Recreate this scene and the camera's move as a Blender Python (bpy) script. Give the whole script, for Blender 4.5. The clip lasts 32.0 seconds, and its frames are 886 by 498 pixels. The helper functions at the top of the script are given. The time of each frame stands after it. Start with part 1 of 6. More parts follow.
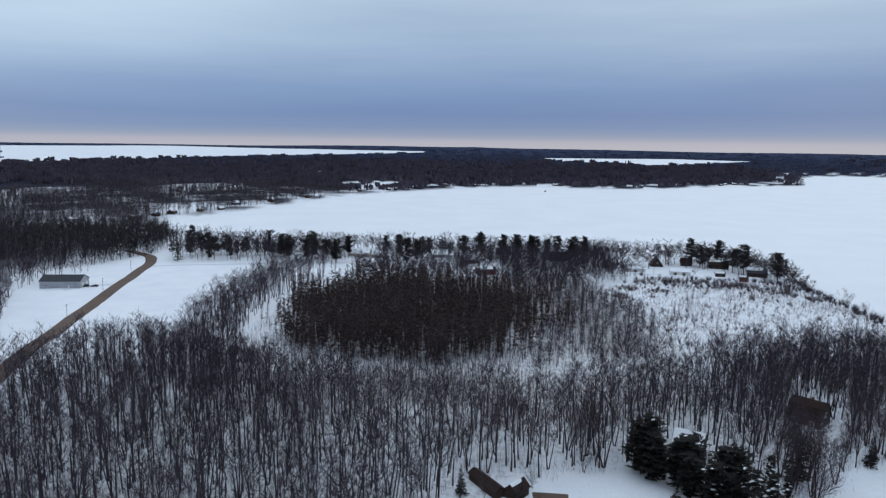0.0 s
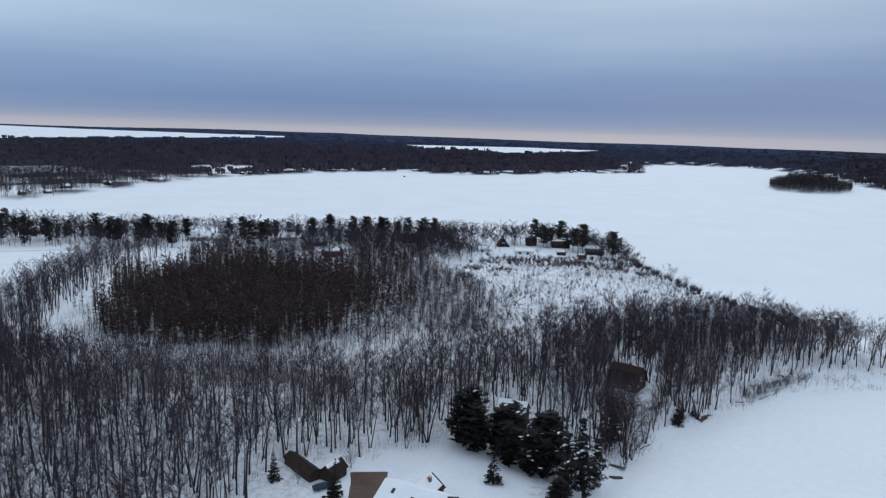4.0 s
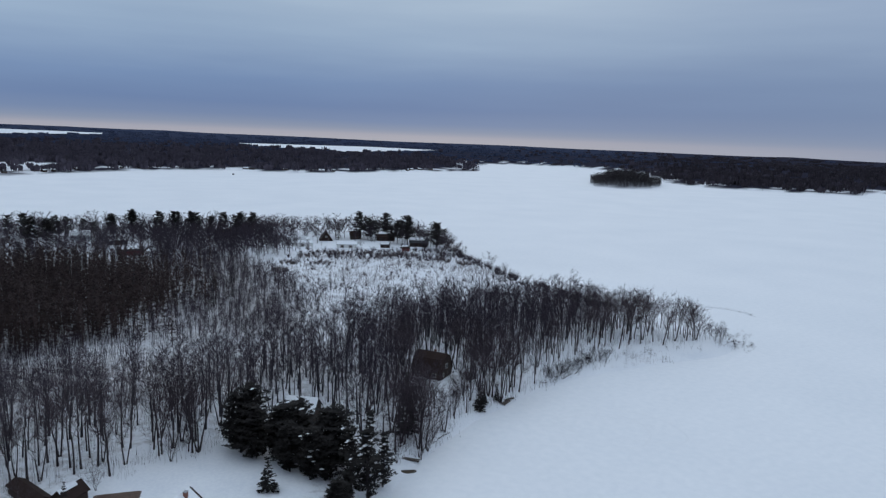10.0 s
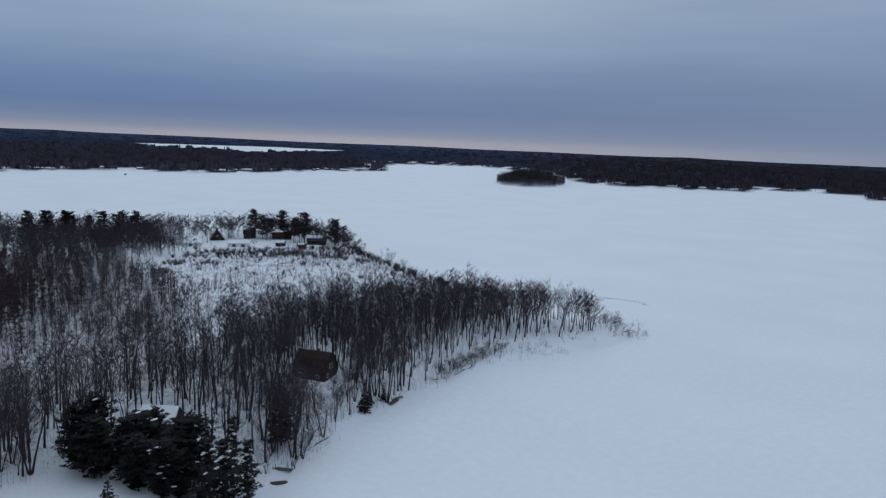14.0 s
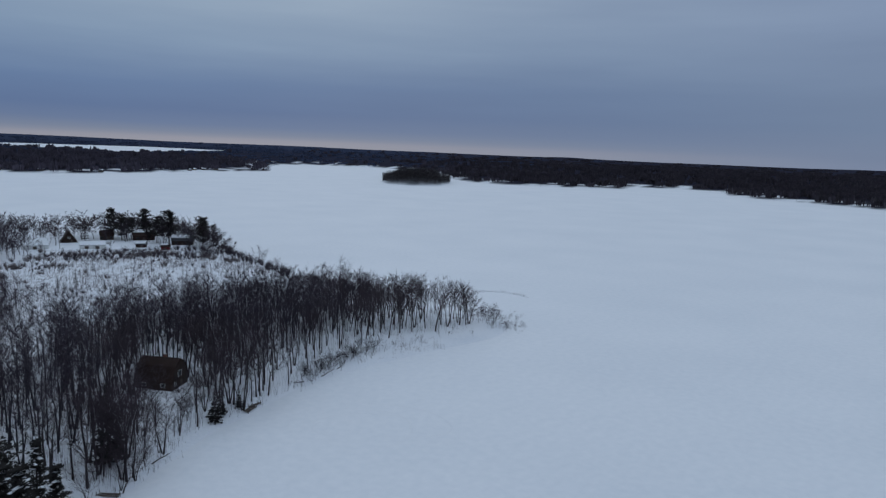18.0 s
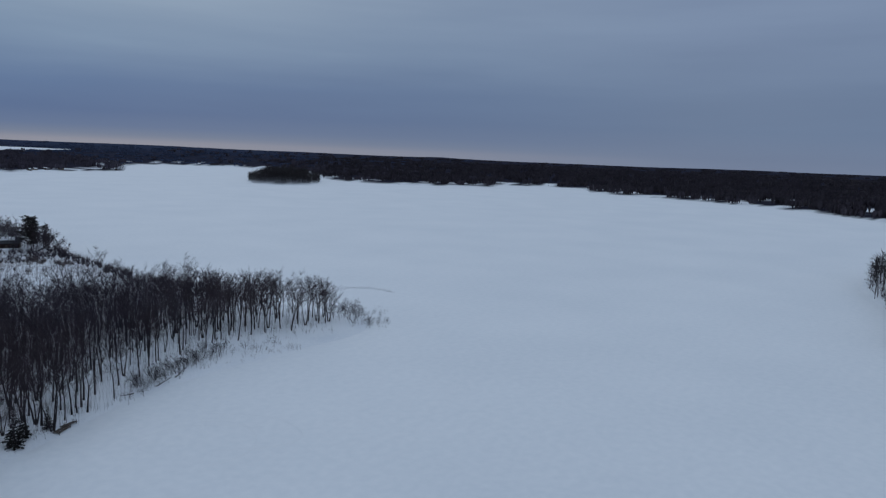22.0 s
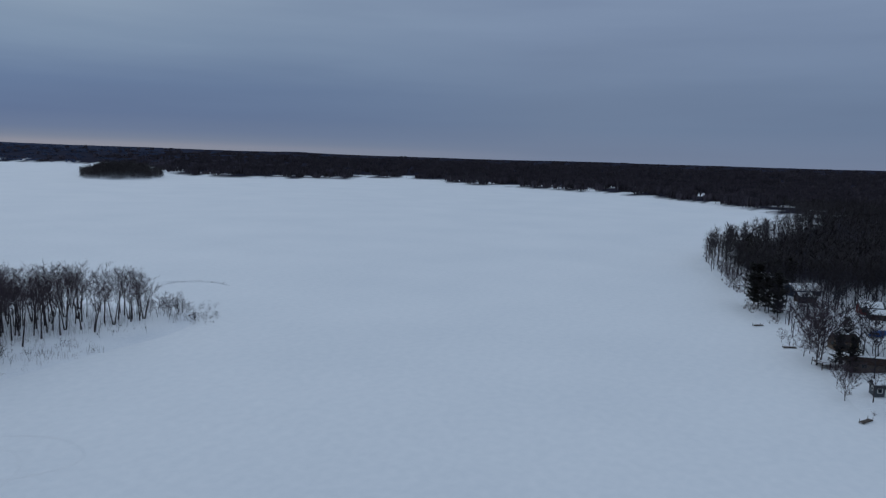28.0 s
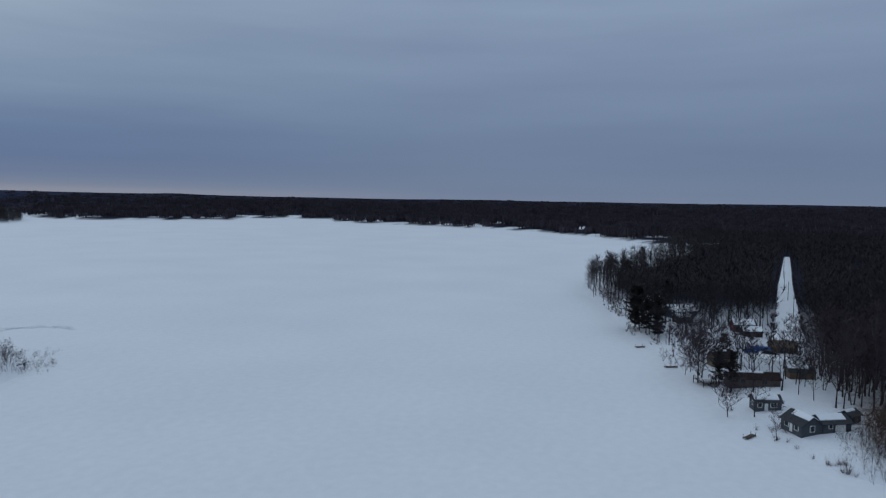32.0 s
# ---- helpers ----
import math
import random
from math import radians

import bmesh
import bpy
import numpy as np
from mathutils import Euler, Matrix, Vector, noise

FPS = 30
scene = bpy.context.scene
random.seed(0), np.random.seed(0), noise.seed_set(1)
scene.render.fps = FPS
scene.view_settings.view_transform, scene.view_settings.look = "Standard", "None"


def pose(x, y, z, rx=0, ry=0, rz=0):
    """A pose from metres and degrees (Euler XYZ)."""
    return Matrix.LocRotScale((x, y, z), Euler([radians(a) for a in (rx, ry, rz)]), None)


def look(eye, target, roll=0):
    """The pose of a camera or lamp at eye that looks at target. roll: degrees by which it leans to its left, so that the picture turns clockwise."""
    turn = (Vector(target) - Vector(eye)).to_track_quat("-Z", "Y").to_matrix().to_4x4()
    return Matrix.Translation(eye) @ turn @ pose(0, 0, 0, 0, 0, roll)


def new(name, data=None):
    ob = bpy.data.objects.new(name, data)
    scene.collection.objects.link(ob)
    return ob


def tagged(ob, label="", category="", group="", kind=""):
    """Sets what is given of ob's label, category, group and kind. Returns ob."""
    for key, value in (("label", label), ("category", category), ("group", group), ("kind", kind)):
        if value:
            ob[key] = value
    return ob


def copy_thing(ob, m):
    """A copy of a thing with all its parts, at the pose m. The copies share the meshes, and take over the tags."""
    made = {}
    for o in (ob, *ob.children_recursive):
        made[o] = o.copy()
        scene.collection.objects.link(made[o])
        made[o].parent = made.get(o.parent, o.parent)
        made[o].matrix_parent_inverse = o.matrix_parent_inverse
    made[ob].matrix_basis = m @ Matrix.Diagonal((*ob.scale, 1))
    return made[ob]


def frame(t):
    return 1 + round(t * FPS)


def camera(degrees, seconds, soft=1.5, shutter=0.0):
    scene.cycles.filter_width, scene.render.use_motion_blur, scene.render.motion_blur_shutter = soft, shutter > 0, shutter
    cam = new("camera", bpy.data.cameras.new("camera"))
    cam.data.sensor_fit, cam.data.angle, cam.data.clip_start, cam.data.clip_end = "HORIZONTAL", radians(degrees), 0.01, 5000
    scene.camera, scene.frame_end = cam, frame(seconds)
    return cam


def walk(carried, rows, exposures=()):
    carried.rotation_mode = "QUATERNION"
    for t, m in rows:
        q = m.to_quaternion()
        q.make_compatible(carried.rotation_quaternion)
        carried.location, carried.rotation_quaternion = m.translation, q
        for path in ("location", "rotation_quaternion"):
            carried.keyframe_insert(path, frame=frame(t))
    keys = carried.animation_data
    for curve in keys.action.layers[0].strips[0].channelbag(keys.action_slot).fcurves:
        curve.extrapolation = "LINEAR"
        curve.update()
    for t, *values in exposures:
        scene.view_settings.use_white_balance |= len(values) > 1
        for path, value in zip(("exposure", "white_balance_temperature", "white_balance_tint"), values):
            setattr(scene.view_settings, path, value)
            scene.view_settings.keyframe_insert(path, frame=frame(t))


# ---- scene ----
cam = camera(64.85, 32.0, soft=1.3)
# seconds, eye x y z in metres, turn about x y z in degrees
ROWS = [
    (0, 0.00, 0.00, 99.00, 81.65, -0.66, 0.10),
    (0.5, 1.86, 0.81, 98.26, 81.49, -0.88, -1.28),
    (1, 3.72, 1.64, 97.52, 81.39, -1.00, -3.15),
    (1.5, 5.57, 2.48, 96.78, 81.26, -1.15, -4.62),
    (2, 7.42, 3.35, 96.05, 81.15, -1.24, -6.17),
    (2.5, 9.26, 4.22, 95.33, 81.04, -1.36, -7.99),
    (3, 11.10, 5.12, 94.61, 80.95, -1.45, -9.10),
    (3.5, 12.93, 6.02, 93.89, 80.88, -1.54, -10.04),
    (5.5, 20.23, 9.76, 91.07, 80.95, -1.85, -12.89),
    (6, 22.04, 10.72, 90.37, 80.99, -1.86, -13.79),
    (6.5, 23.85, 11.69, 89.67, 81.07, -1.92, -15.01),
    (7, 25.66, 12.66, 88.98, 81.12, -1.92, -16.48),
    (7.5, 27.47, 13.63, 88.29, 81.14, -1.94, -17.64),
    (8, 29.27, 14.62, 87.61, 81.20, -1.99, -18.64),
    (8.5, 31.08, 15.60, 86.93, 81.25, -2.03, -19.65),
    (9, 32.88, 16.59, 86.25, 81.27, -2.01, -20.48),
    (9.5, 34.68, 17.57, 85.57, 81.33, -2.10, -21.98),
    (10, 36.48, 18.56, 84.89, 81.34, -2.10, -23.62),
    (10.5, 38.27, 19.55, 84.22, 81.32, -2.07, -24.94),
    (11, 40.07, 20.53, 83.54, 81.33, -2.10, -25.74),
    (11.5, 41.87, 21.51, 82.87, 81.34, -2.13, -26.14),
    (12, 43.66, 22.49, 82.21, 81.39, -2.16, -26.72),
    (12.5, 45.46, 23.46, 81.54, 81.47, -2.18, -27.47),
    (13, 47.26, 24.42, 80.87, 81.55, -2.14, -28.39),
    (13.5, 49.06, 25.38, 80.21, 81.64, -2.17, -29.49),
    (14, 50.85, 26.33, 79.54, 81.73, -2.14, -30.88),
    (14.5, 52.65, 27.27, 78.88, 81.87, -2.10, -33.26),
    (16.5, 59.87, 30.91, 76.23, 82.00, -2.05, -37.15),
    (17, 61.67, 31.79, 75.57, 82.06, -2.09, -38.13),
    (17.5, 63.48, 32.65, 74.90, 82.10, -2.11, -39.22),
    (18, 65.30, 33.49, 74.24, 82.15, -2.12, -39.98),
    (18.5, 67.11, 34.32, 73.58, 82.20, -2.15, -41.01),
    (19, 68.93, 35.13, 72.92, 82.23, -2.12, -41.95),
    (19.5, 70.76, 35.91, 72.25, 82.32, -2.18, -43.26),
    (20, 72.58, 36.68, 71.59, 82.39, -2.14, -44.87),
    (20.5, 74.42, 37.43, 70.92, 82.45, -2.47, -46.51),
    (21, 76.25, 38.15, 70.25, 82.53, -2.47, -48.41),
    (21.5, 78.09, 38.84, 69.58, 82.57, -2.29, -49.51),
    (22, 79.94, 39.52, 68.91, 82.59, -2.13, -50.31),
    (22.5, 81.79, 40.16, 68.24, 82.54, -1.94, -51.17),
    (23, 83.64, 40.78, 67.57, 82.58, -2.01, -51.90),
    (23.5, 85.50, 41.37, 66.89, 82.58, -1.98, -52.77),
    (24, 87.37, 41.94, 66.21, 82.57, -1.94, -53.92),
    (24.5, 89.24, 42.47, 65.53, 82.56, -1.91, -54.82),
    (25, 91.12, 42.97, 64.85, 82.60, -1.88, -56.32),
    (25.5, 93.00, 43.43, 64.16, 82.62, -1.78, -57.45),
    (27.5, 100.61, 44.96, 61.39, 82.57, -1.70, -60.29),
    (28, 102.53, 45.25, 60.69, 82.59, -1.66, -61.69),
    (28.5, 104.46, 45.50, 59.99, 82.63, -1.68, -63.41),
    (29, 106.40, 45.71, 59.28, 82.64, -1.63, -64.62),
    (29.5, 108.34, 45.88, 58.56, 82.64, -1.64, -65.60),
    (30, 110.30, 46.01, 57.85, 82.65, -1.64, -66.46),
    (30.5, 112.26, 46.10, 57.13, 82.70, -1.63, -67.30),
    (30.6, 112.65, 46.11, 56.98, 82.70, -1.63, -67.45),
    (30.7, 113.05, 46.12, 56.84, 84.72, -1.24, -67.69),
    (30.8, 113.44, 46.13, 56.69, 86.78, -0.80, -67.91),
    (31, 114.23, 46.14, 56.40, 86.68, -0.82, -68.22),
    (31.5, 116.21, 46.14, 55.67, 86.36, -0.88, -69.41),
    (32, 118.20, 46.09, 54.94, 86.05, -0.92, -70.66),
]
EXPOSURE = [(0.0, -0.11, 6620, 10), (6.0, -0.18, 6620, 10), (13.0, -0.52, 6450, 10), (19.0, -0.80, 6300, 10), (25.0, -0.94, 6200, 10), (32.0, -0.86, 6250, 9)]
walk(cam, [(t, pose(x, y, z, rx, ry, rz)) for t, x, y, z, rx, ry, rz in ROWS], EXPOSURE)

# ---- sky and light: a cloud sheet over a low winter sun ----
SUN_AZ, SUN_EL = 30.0, 26.0
SUN_WAY = (math.sin(radians(SUN_AZ)) * math.cos(radians(SUN_EL)), math.cos(radians(SUN_AZ)) * math.cos(radians(SUN_EL)), math.sin(radians(SUN_EL)))
world = bpy.data.worlds.new("overcast_sky")
scene.world = world
world.use_nodes = True
wn, wl = world.node_tree.nodes, world.node_tree.links
wn.clear()


def w_math(op, a, b=0.0, c=0.0, clamp=False):
    n = wn.new("ShaderNodeMath")
    n.operation, n.use_clamp = op, clamp
    for k, v in enumerate((a, b, c)):
        if isinstance(v, (int, float)):
            n.inputs[k].default_value = v
        else:
            wl.new(v, n.inputs[k])
    return n.outputs[0]


def w_blend(kind, f, a, b):
    n = wn.new("ShaderNodeMix")
    n.data_type, n.blend_type = "RGBA", kind
    for k, v in ((0, f), (6, a), (7, b)):
        if isinstance(v, (int, float)):
            n.inputs[k].default_value = v
        elif isinstance(v, tuple):
            n.inputs[k].default_value = (*v, 1)
        else:
            wl.new(v, n.inputs[k])
    return n.outputs[2]


def w_dot(way):
    n = wn.new("ShaderNodeVectorMath")
    n.operation = "DOT_PRODUCT"
    wl.new(w_co.outputs["Generated"], n.inputs[0])
    n.inputs[1].default_value = way
    return n.outputs["Value"]


def w_ramp(stops, fac):
    n = wn.new("ShaderNodeValToRGB")
    cr = n.color_ramp
    while len(cr.elements) < len(stops):
        cr.elements.new(0.5)
    for el, (at, col) in zip(cr.elements, stops):
        el.position, el.color = at, (*col, 1)
    wl.new(fac, n.inputs[0])
    return n.outputs[0]


w_co = wn.new("ShaderNodeTexCoord")
w_sep = wn.new("ShaderNodeSeparateXYZ")
wl.new(w_co.outputs["Generated"], w_sep.inputs[0])
# the cloud sheet lies in long streaks along the horizon
w_map = wn.new("ShaderNodeMapping")
w_map.inputs["Scale"].default_value = (1.4, 1.4, 13.0)
wl.new(w_co.outputs["Generated"], w_map.inputs[0])
w_noise = wn.new("ShaderNodeTexNoise")
w_noise.inputs["Scale"].default_value, w_noise.inputs["Detail"].default_value = 1.6, 6.0
wl.new(w_map.outputs[0], w_noise.inputs[0])
w_el = w_math("MULTIPLY", w_sep.outputs[2], w_math("MULTIPLY_ADD", w_noise.outputs[0], 0.5, 0.75))
NORTH = [(0.0, (0.52, 0.51, 0.56)), (0.007, (0.50, 0.485, 0.55)), (0.014, (0.33, 0.38, 0.50)), (0.026, (0.23, 0.31, 0.49)), (0.045, (0.185, 0.275, 0.48)), (0.08, (0.215, 0.32, 0.53)),
         (0.14, (0.37, 0.49, 0.66)), (0.24, (0.54, 0.65, 0.77)), (0.6, (0.68, 0.80, 0.97)), (1.0, (0.74, 0.87, 1.04))]
EAST = [(0.0, (0.34, 0.40, 0.54)), (0.012, (0.32, 0.385, 0.53)), (0.05, (0.285, 0.365, 0.52)), (0.10, (0.31, 0.395, 0.555)), (0.18, (0.38, 0.47, 0.64)),
        (0.28, (0.47, 0.57, 0.74)), (0.6, (0.72, 0.82, 0.96)), (1.0, (0.80, 0.90, 1.0))]
w_turn = wn.new("ShaderNodeMapRange")
w_turn.inputs[1].default_value, w_turn.inputs[2].default_value = 0.30, 0.90
wl.new(w_dot((math.sin(radians(-2)), math.cos(radians(-2)), 0)), w_turn.inputs[0])
w_col = w_blend("MIX", w_turn.outputs[0], w_ramp(EAST, w_el), w_ramp(NORTH, w_el))
# a paler place where the sun stands behind the clouds
w_glow = w_math("POWER", w_math("MAXIMUM", w_dot(SUN_WAY), 0.0), 30.0)
w_col = w_blend("ADD", w_glow, w_col, (0.12, 0.12, 0.10))
w_west = w_math("POWER", w_math("MAXIMUM", w_dot((math.sin(radians(-40)), math.cos(radians(-40)), 0.25)), 0.0), 9.0)
w_col = w_blend("ADD", w_math("MULTIPLY", w_west, w_math("MULTIPLY", w_sep.outputs[2], 6.0, clamp=True)), w_col, (0.20, 0.22, 0.20))
# mottled cloud
w_col = w_blend("MULTIPLY", 1.0, w_col, w_ramp([(0.3, (0.97, 0.97, 0.975)), (0.7, (1.03, 1.03, 1.025))], w_noise.outputs[0]))
w_sky = wn.new("ShaderNodeTexSky")
w_sky.sky_type, w_sky.sun_disc = "NISHITA", False
w_sky.sun_elevation, w_sky.sun_rotation = radians(SUN_EL), radians(SUN_AZ)
w_col = w_blend("MULTIPLY", 1.0, w_col, (0.95, 1.0, 1.055))
w_col = w_blend("MIX", 0.98, w_blend("MULTIPLY", 1.0, w_sky.outputs[0], (0.08, 0.08, 0.08)), w_col)
w_bg = wn.new("ShaderNodeBackground")
wl.new(w_col, w_bg.inputs[0])
w_bg.inputs[1].default_value = 1.0
w_out = wn.new("ShaderNodeOutputWorld")
wl.new(w_bg.outputs[0], w_out.inputs[0])

sun = new("sun", bpy.data.lights.new("sun", "SUN"))
sun.data.energy, sun.data.angle, sun.data.color = 0.5, radians(30), (1.0, 0.97, 0.92)
sun.matrix_world = look((0, 0, 0), tuple(-v for v in SUN_WAY))


# ---- materials ----
def material(name, dark, light, grain=1.0, rough=0.85, coarse=None, bump=0.2, metal=0.0, spread=0.0, island=0.0, spec=0.3):
    """A surface of two colours with grain at two scales, and relief. spread: change from object to object; island: from piece to piece."""
    m = bpy.data.materials.new(name)
    m.use_nodes = True
    n, l = m.node_tree.nodes, m.node_tree.links
    b = n["Principled BSDF"]
    b.inputs["Roughness"].default_value, b.inputs["Metallic"].default_value = rough, metal
    b.inputs["Specular IOR Level"].default_value = spec
    co = n.new("ShaderNodeTexCoord")
    fine, big = n.new("ShaderNodeTexNoise"), n.new("ShaderNodeTexNoise")
    fine.inputs["Scale"].default_value, fine.inputs["Detail"].default_value = 1 / grain, 4
    big.inputs["Scale"].default_value, big.inputs["Detail"].default_value = 1 / (coarse or grain * 12), 3
    l.new(co.outputs["Object"], fine.inputs[0])
    l.new(co.outputs["Object"], big.inputs[0])
    add = n.new("ShaderNodeMath")
    add.operation = "ADD"
    l.new(fine.outputs[0], add.inputs[0])
    l.new(big.outputs[0], add.inputs[1])
    last = add.outputs[0]
    for kind, amount in (("obj", spread), ("isl", island)):
        if amount:
            src = n.new("ShaderNodeObjectInfo" if kind == "obj" else "ShaderNodeNewGeometry")
            ma = n.new("ShaderNodeMath")
            ma.operation = "MULTIPLY_ADD"
            ma.inputs[1].default_value = amount
            l.new(src.outputs["Random" if kind == "obj" else "Random Per Island"], ma.inputs[0])
            l.new(last, ma.inputs[2])
            last = ma.outputs[0]
    ramp = n.new("ShaderNodeMapRange")
    ramp.inputs[1].default_value, ramp.inputs[2].default_value = 0.7, 1.3 + spread + island
    l.new(last, ramp.inputs[0])
    mix = n.new("ShaderNodeMix")
    mix.data_type = "RGBA"
    mix.inputs[6].default_value, mix.inputs[7].default_value = (*dark, 1), (*light, 1)
    l.new(ramp.outputs[0], mix.inputs[0])
    l.new(mix.outputs[2], b.inputs["Base Color"])
    if bump:
        bp = n.new("ShaderNodeBump")
        bp.inputs["Strength"].default_value, bp.inputs["Distance"].default_value = bump, grain
        l.new(fine.outputs[0], bp.inputs["Height"])
        l.new(bp.outputs[0], b.inputs["Normal"])
    return m


def ground_material():
    """Snow, with fallen leaves, dry stalks and some painted shade where trees stand, a dark tone where far woods stand,
    and painted blue haze farthest off.
    """
    m = material("land_snow", (0.74, 0.77, 0.82), (0.84, 0.86, 0.89), grain=0.8, rough=0.8, coarse=14, bump=0.15)
    n, l = m.node_tree.nodes, m.node_tree.links
    b = n["Principled BSDF"]
    b.inputs["Specular IOR Level"].default_value = 0.0
    b.inputs["Roughness"].default_value = 1.0
    snow = b.inputs["Base Color"].links[0].from_socket
    co = n["Texture Coordinate"]
    spots = n.new("ShaderNodeTexNoise")
    spots.inputs["Scale"].default_value, spots.inputs["Detail"].default_value, spots.inputs["Roughness"].default_value = 0.35, 6, 0.75
    l.new(co.outputs["Object"], spots.inputs[0])
    litter_shade = n.new("ShaderNodeAttribute")
    litter_shade.attribute_name = "litter_shade"
    sep = n.new("ShaderNodeSeparateColor")
    l.new(litter_shade.outputs["Color"], sep.inputs[0])
    less = n.new("ShaderNodeMath")
    less.operation = "ADD"
    l.new(spots.outputs[0], less.inputs[0])
    l.new(sep.outputs[0], less.inputs[1])
    cut = n.new("ShaderNodeMapRange")
    cut.inputs[1].default_value, cut.inputs[2].default_value = 0.75, 1.2
    l.new(less.outputs[0], cut.inputs[0])
    mix = n.new("ShaderNodeMix")
    mix.data_type = "RGBA"
    mix.inputs[7].default_value = (0.20, 0.165, 0.145, 1)
    l.new(cut.outputs[0], mix.inputs[0])
    l.new(snow, mix.inputs[6])
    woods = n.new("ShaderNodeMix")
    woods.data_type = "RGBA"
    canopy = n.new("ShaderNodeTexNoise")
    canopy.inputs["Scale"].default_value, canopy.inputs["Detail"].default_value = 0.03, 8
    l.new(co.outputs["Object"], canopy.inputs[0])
    # dark tone that takes over from the snow where far woods stand
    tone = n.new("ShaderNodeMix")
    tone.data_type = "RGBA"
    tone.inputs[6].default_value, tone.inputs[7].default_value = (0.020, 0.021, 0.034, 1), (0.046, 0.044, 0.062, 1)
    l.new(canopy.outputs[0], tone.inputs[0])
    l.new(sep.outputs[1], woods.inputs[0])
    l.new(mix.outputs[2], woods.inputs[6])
    # distance haze painted into the farthest ground as a blue tint
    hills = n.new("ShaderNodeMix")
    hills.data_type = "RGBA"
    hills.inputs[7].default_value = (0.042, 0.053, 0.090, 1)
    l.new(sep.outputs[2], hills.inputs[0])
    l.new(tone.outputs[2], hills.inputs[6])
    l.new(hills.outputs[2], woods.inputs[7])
    l.new(woods.outputs[2], b.inputs["Base Color"])
    return m


M_LAND = ground_material()
M_ICE = material("lake_snow", (0.77, 0.80, 0.84), (0.845, 0.865, 0.895), grain=2.5, rough=0.8, coarse=70, bump=0.05)
M_SNOW = material("roof_snow", (0.80, 0.83, 0.87), (0.88, 0.90, 0.92), grain=0.4, rough=0.8, bump=0.3)
M_BARK = material("bark", (0.021, 0.0165, 0.0185), (0.066, 0.052, 0.058), grain=0.3, coarse=2, bump=0.5, spread=0.5)
M_TWIG = material("twigs", (0.030, 0.0225, 0.0270), (0.088, 0.065, 0.077), grain=0.5, coarse=3, bump=0, spread=0.5)
M_WOOD_FAR = material("bare_woods", (0.024, 0.0185, 0.0250), (0.082, 0.064, 0.084), grain=0.6, coarse=15, bump=0, island=0.3)
M_TRUNKS = material("dark_trunks", (0.013, 0.0114, 0.0152), (0.045, 0.039, 0.051), grain=0.5, coarse=9, bump=0, island=0.4)
# distance haze put into this colour: paler and more violet than near woods
M_FARWOODS = material("hazed_distant_woods", (0.040, 0.035, 0.049), (0.105, 0.088, 0.114), grain=3, coarse=60, bump=0, island=0.18)
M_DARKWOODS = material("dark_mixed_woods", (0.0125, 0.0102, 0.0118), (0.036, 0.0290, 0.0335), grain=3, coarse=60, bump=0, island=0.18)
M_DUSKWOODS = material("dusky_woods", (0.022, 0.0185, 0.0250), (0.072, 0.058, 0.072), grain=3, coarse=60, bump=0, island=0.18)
# horizon woods, with the blue of distance haze painted into their colour
M_HAZEWOODS = material("haze_blue_hills", (0.046, 0.060, 0.108), (0.074, 0.092, 0.158), grain=6, coarse=160, bump=0, island=0.4)
M_PINE = material("pine_needles", (0.0095, 0.0082, 0.0082), (0.027, 0.0240, 0.0225), grain=0.4, coarse=3, bump=0, spread=0.3)
M_BROWNCON = material("brown_thicket", (0.018, 0.0120, 0.0125), (0.088, 0.058, 0.055), grain=0.5, coarse=9, bump=0, island=0.5)
M_SHRUB = material("dry_shrub", (0.075, 0.062, 0.066), (0.23, 0.19, 0.19), grain=0.5, coarse=12, bump=0, island=0.4)
M_ROAD = material("brown_road", (0.085, 0.056, 0.044), (0.15, 0.105, 0.082), grain=0.6, coarse=7, bump=0.3)
M_TRACKSNOW = material("packed_snow", (0.52, 0.55, 0.60), (0.70, 0.73, 0.78), grain=0.4, bump=0.3)
M_RIDGE = material("wind_ridge", (0.755, 0.785, 0.825), (0.825, 0.845, 0.875), grain=0.5, bump=0.3)


def paint(name, c, rough=0.7, var=0.25, grain=0.25, metal=0.0, bump=0.15):
    return material(name, tuple(v * (1 - var) for v in c), tuple(min(1, v * (1 + var)) for v in c), grain=grain, rough=rough, metal=metal, bump=bump)


P_BROWN = paint("brown_stain", (0.045, 0.027, 0.021))
P_DKBROWN = paint("dark_brown_shingle", (0.033, 0.019, 0.016), rough=0.9)
P_RED = paint("barn_red", (0.12, 0.016, 0.018))
P_GREY = paint("slate_grey_siding", (0.060, 0.070, 0.080))
P_LGREY = paint("light_grey_steel", (0.34, 0.35, 0.38), rough=0.45)
P_ROOFGREY = paint("grey_shingle", (0.050, 0.052, 0.058), rough=0.9)
P_WHITE = paint("white_paint", (0.72, 0.72, 0.70), var=0.08)
P_CREAM = paint("cream_siding", (0.42, 0.38, 0.32), var=0.1)
P_TAN = paint("tan_wood", (0.15, 0.108, 0.074))
P_BLACK = paint("black_paint", (0.012, 0.012, 0.014), rough=0.4)
P_BLUE = paint("blue_tarp", (0.025, 0.10, 0.33), rough=0.45)
P_NAVY = paint("navy_siding", (0.03, 0.045, 0.075))
P_LOG = paint("weathered_wood", (0.095, 0.077, 0.067), rough=0.9)
P_BRICK = paint("chimney_brick", (0.20, 0.09, 0.07), rough=0.9)
P_STEEL = paint("dull_steel", (0.35, 0.36, 0.38), rough=0.4, metal=0.8)
GLASS = bpy.data.materials.new("window_glass")
GLASS.use_nodes = True
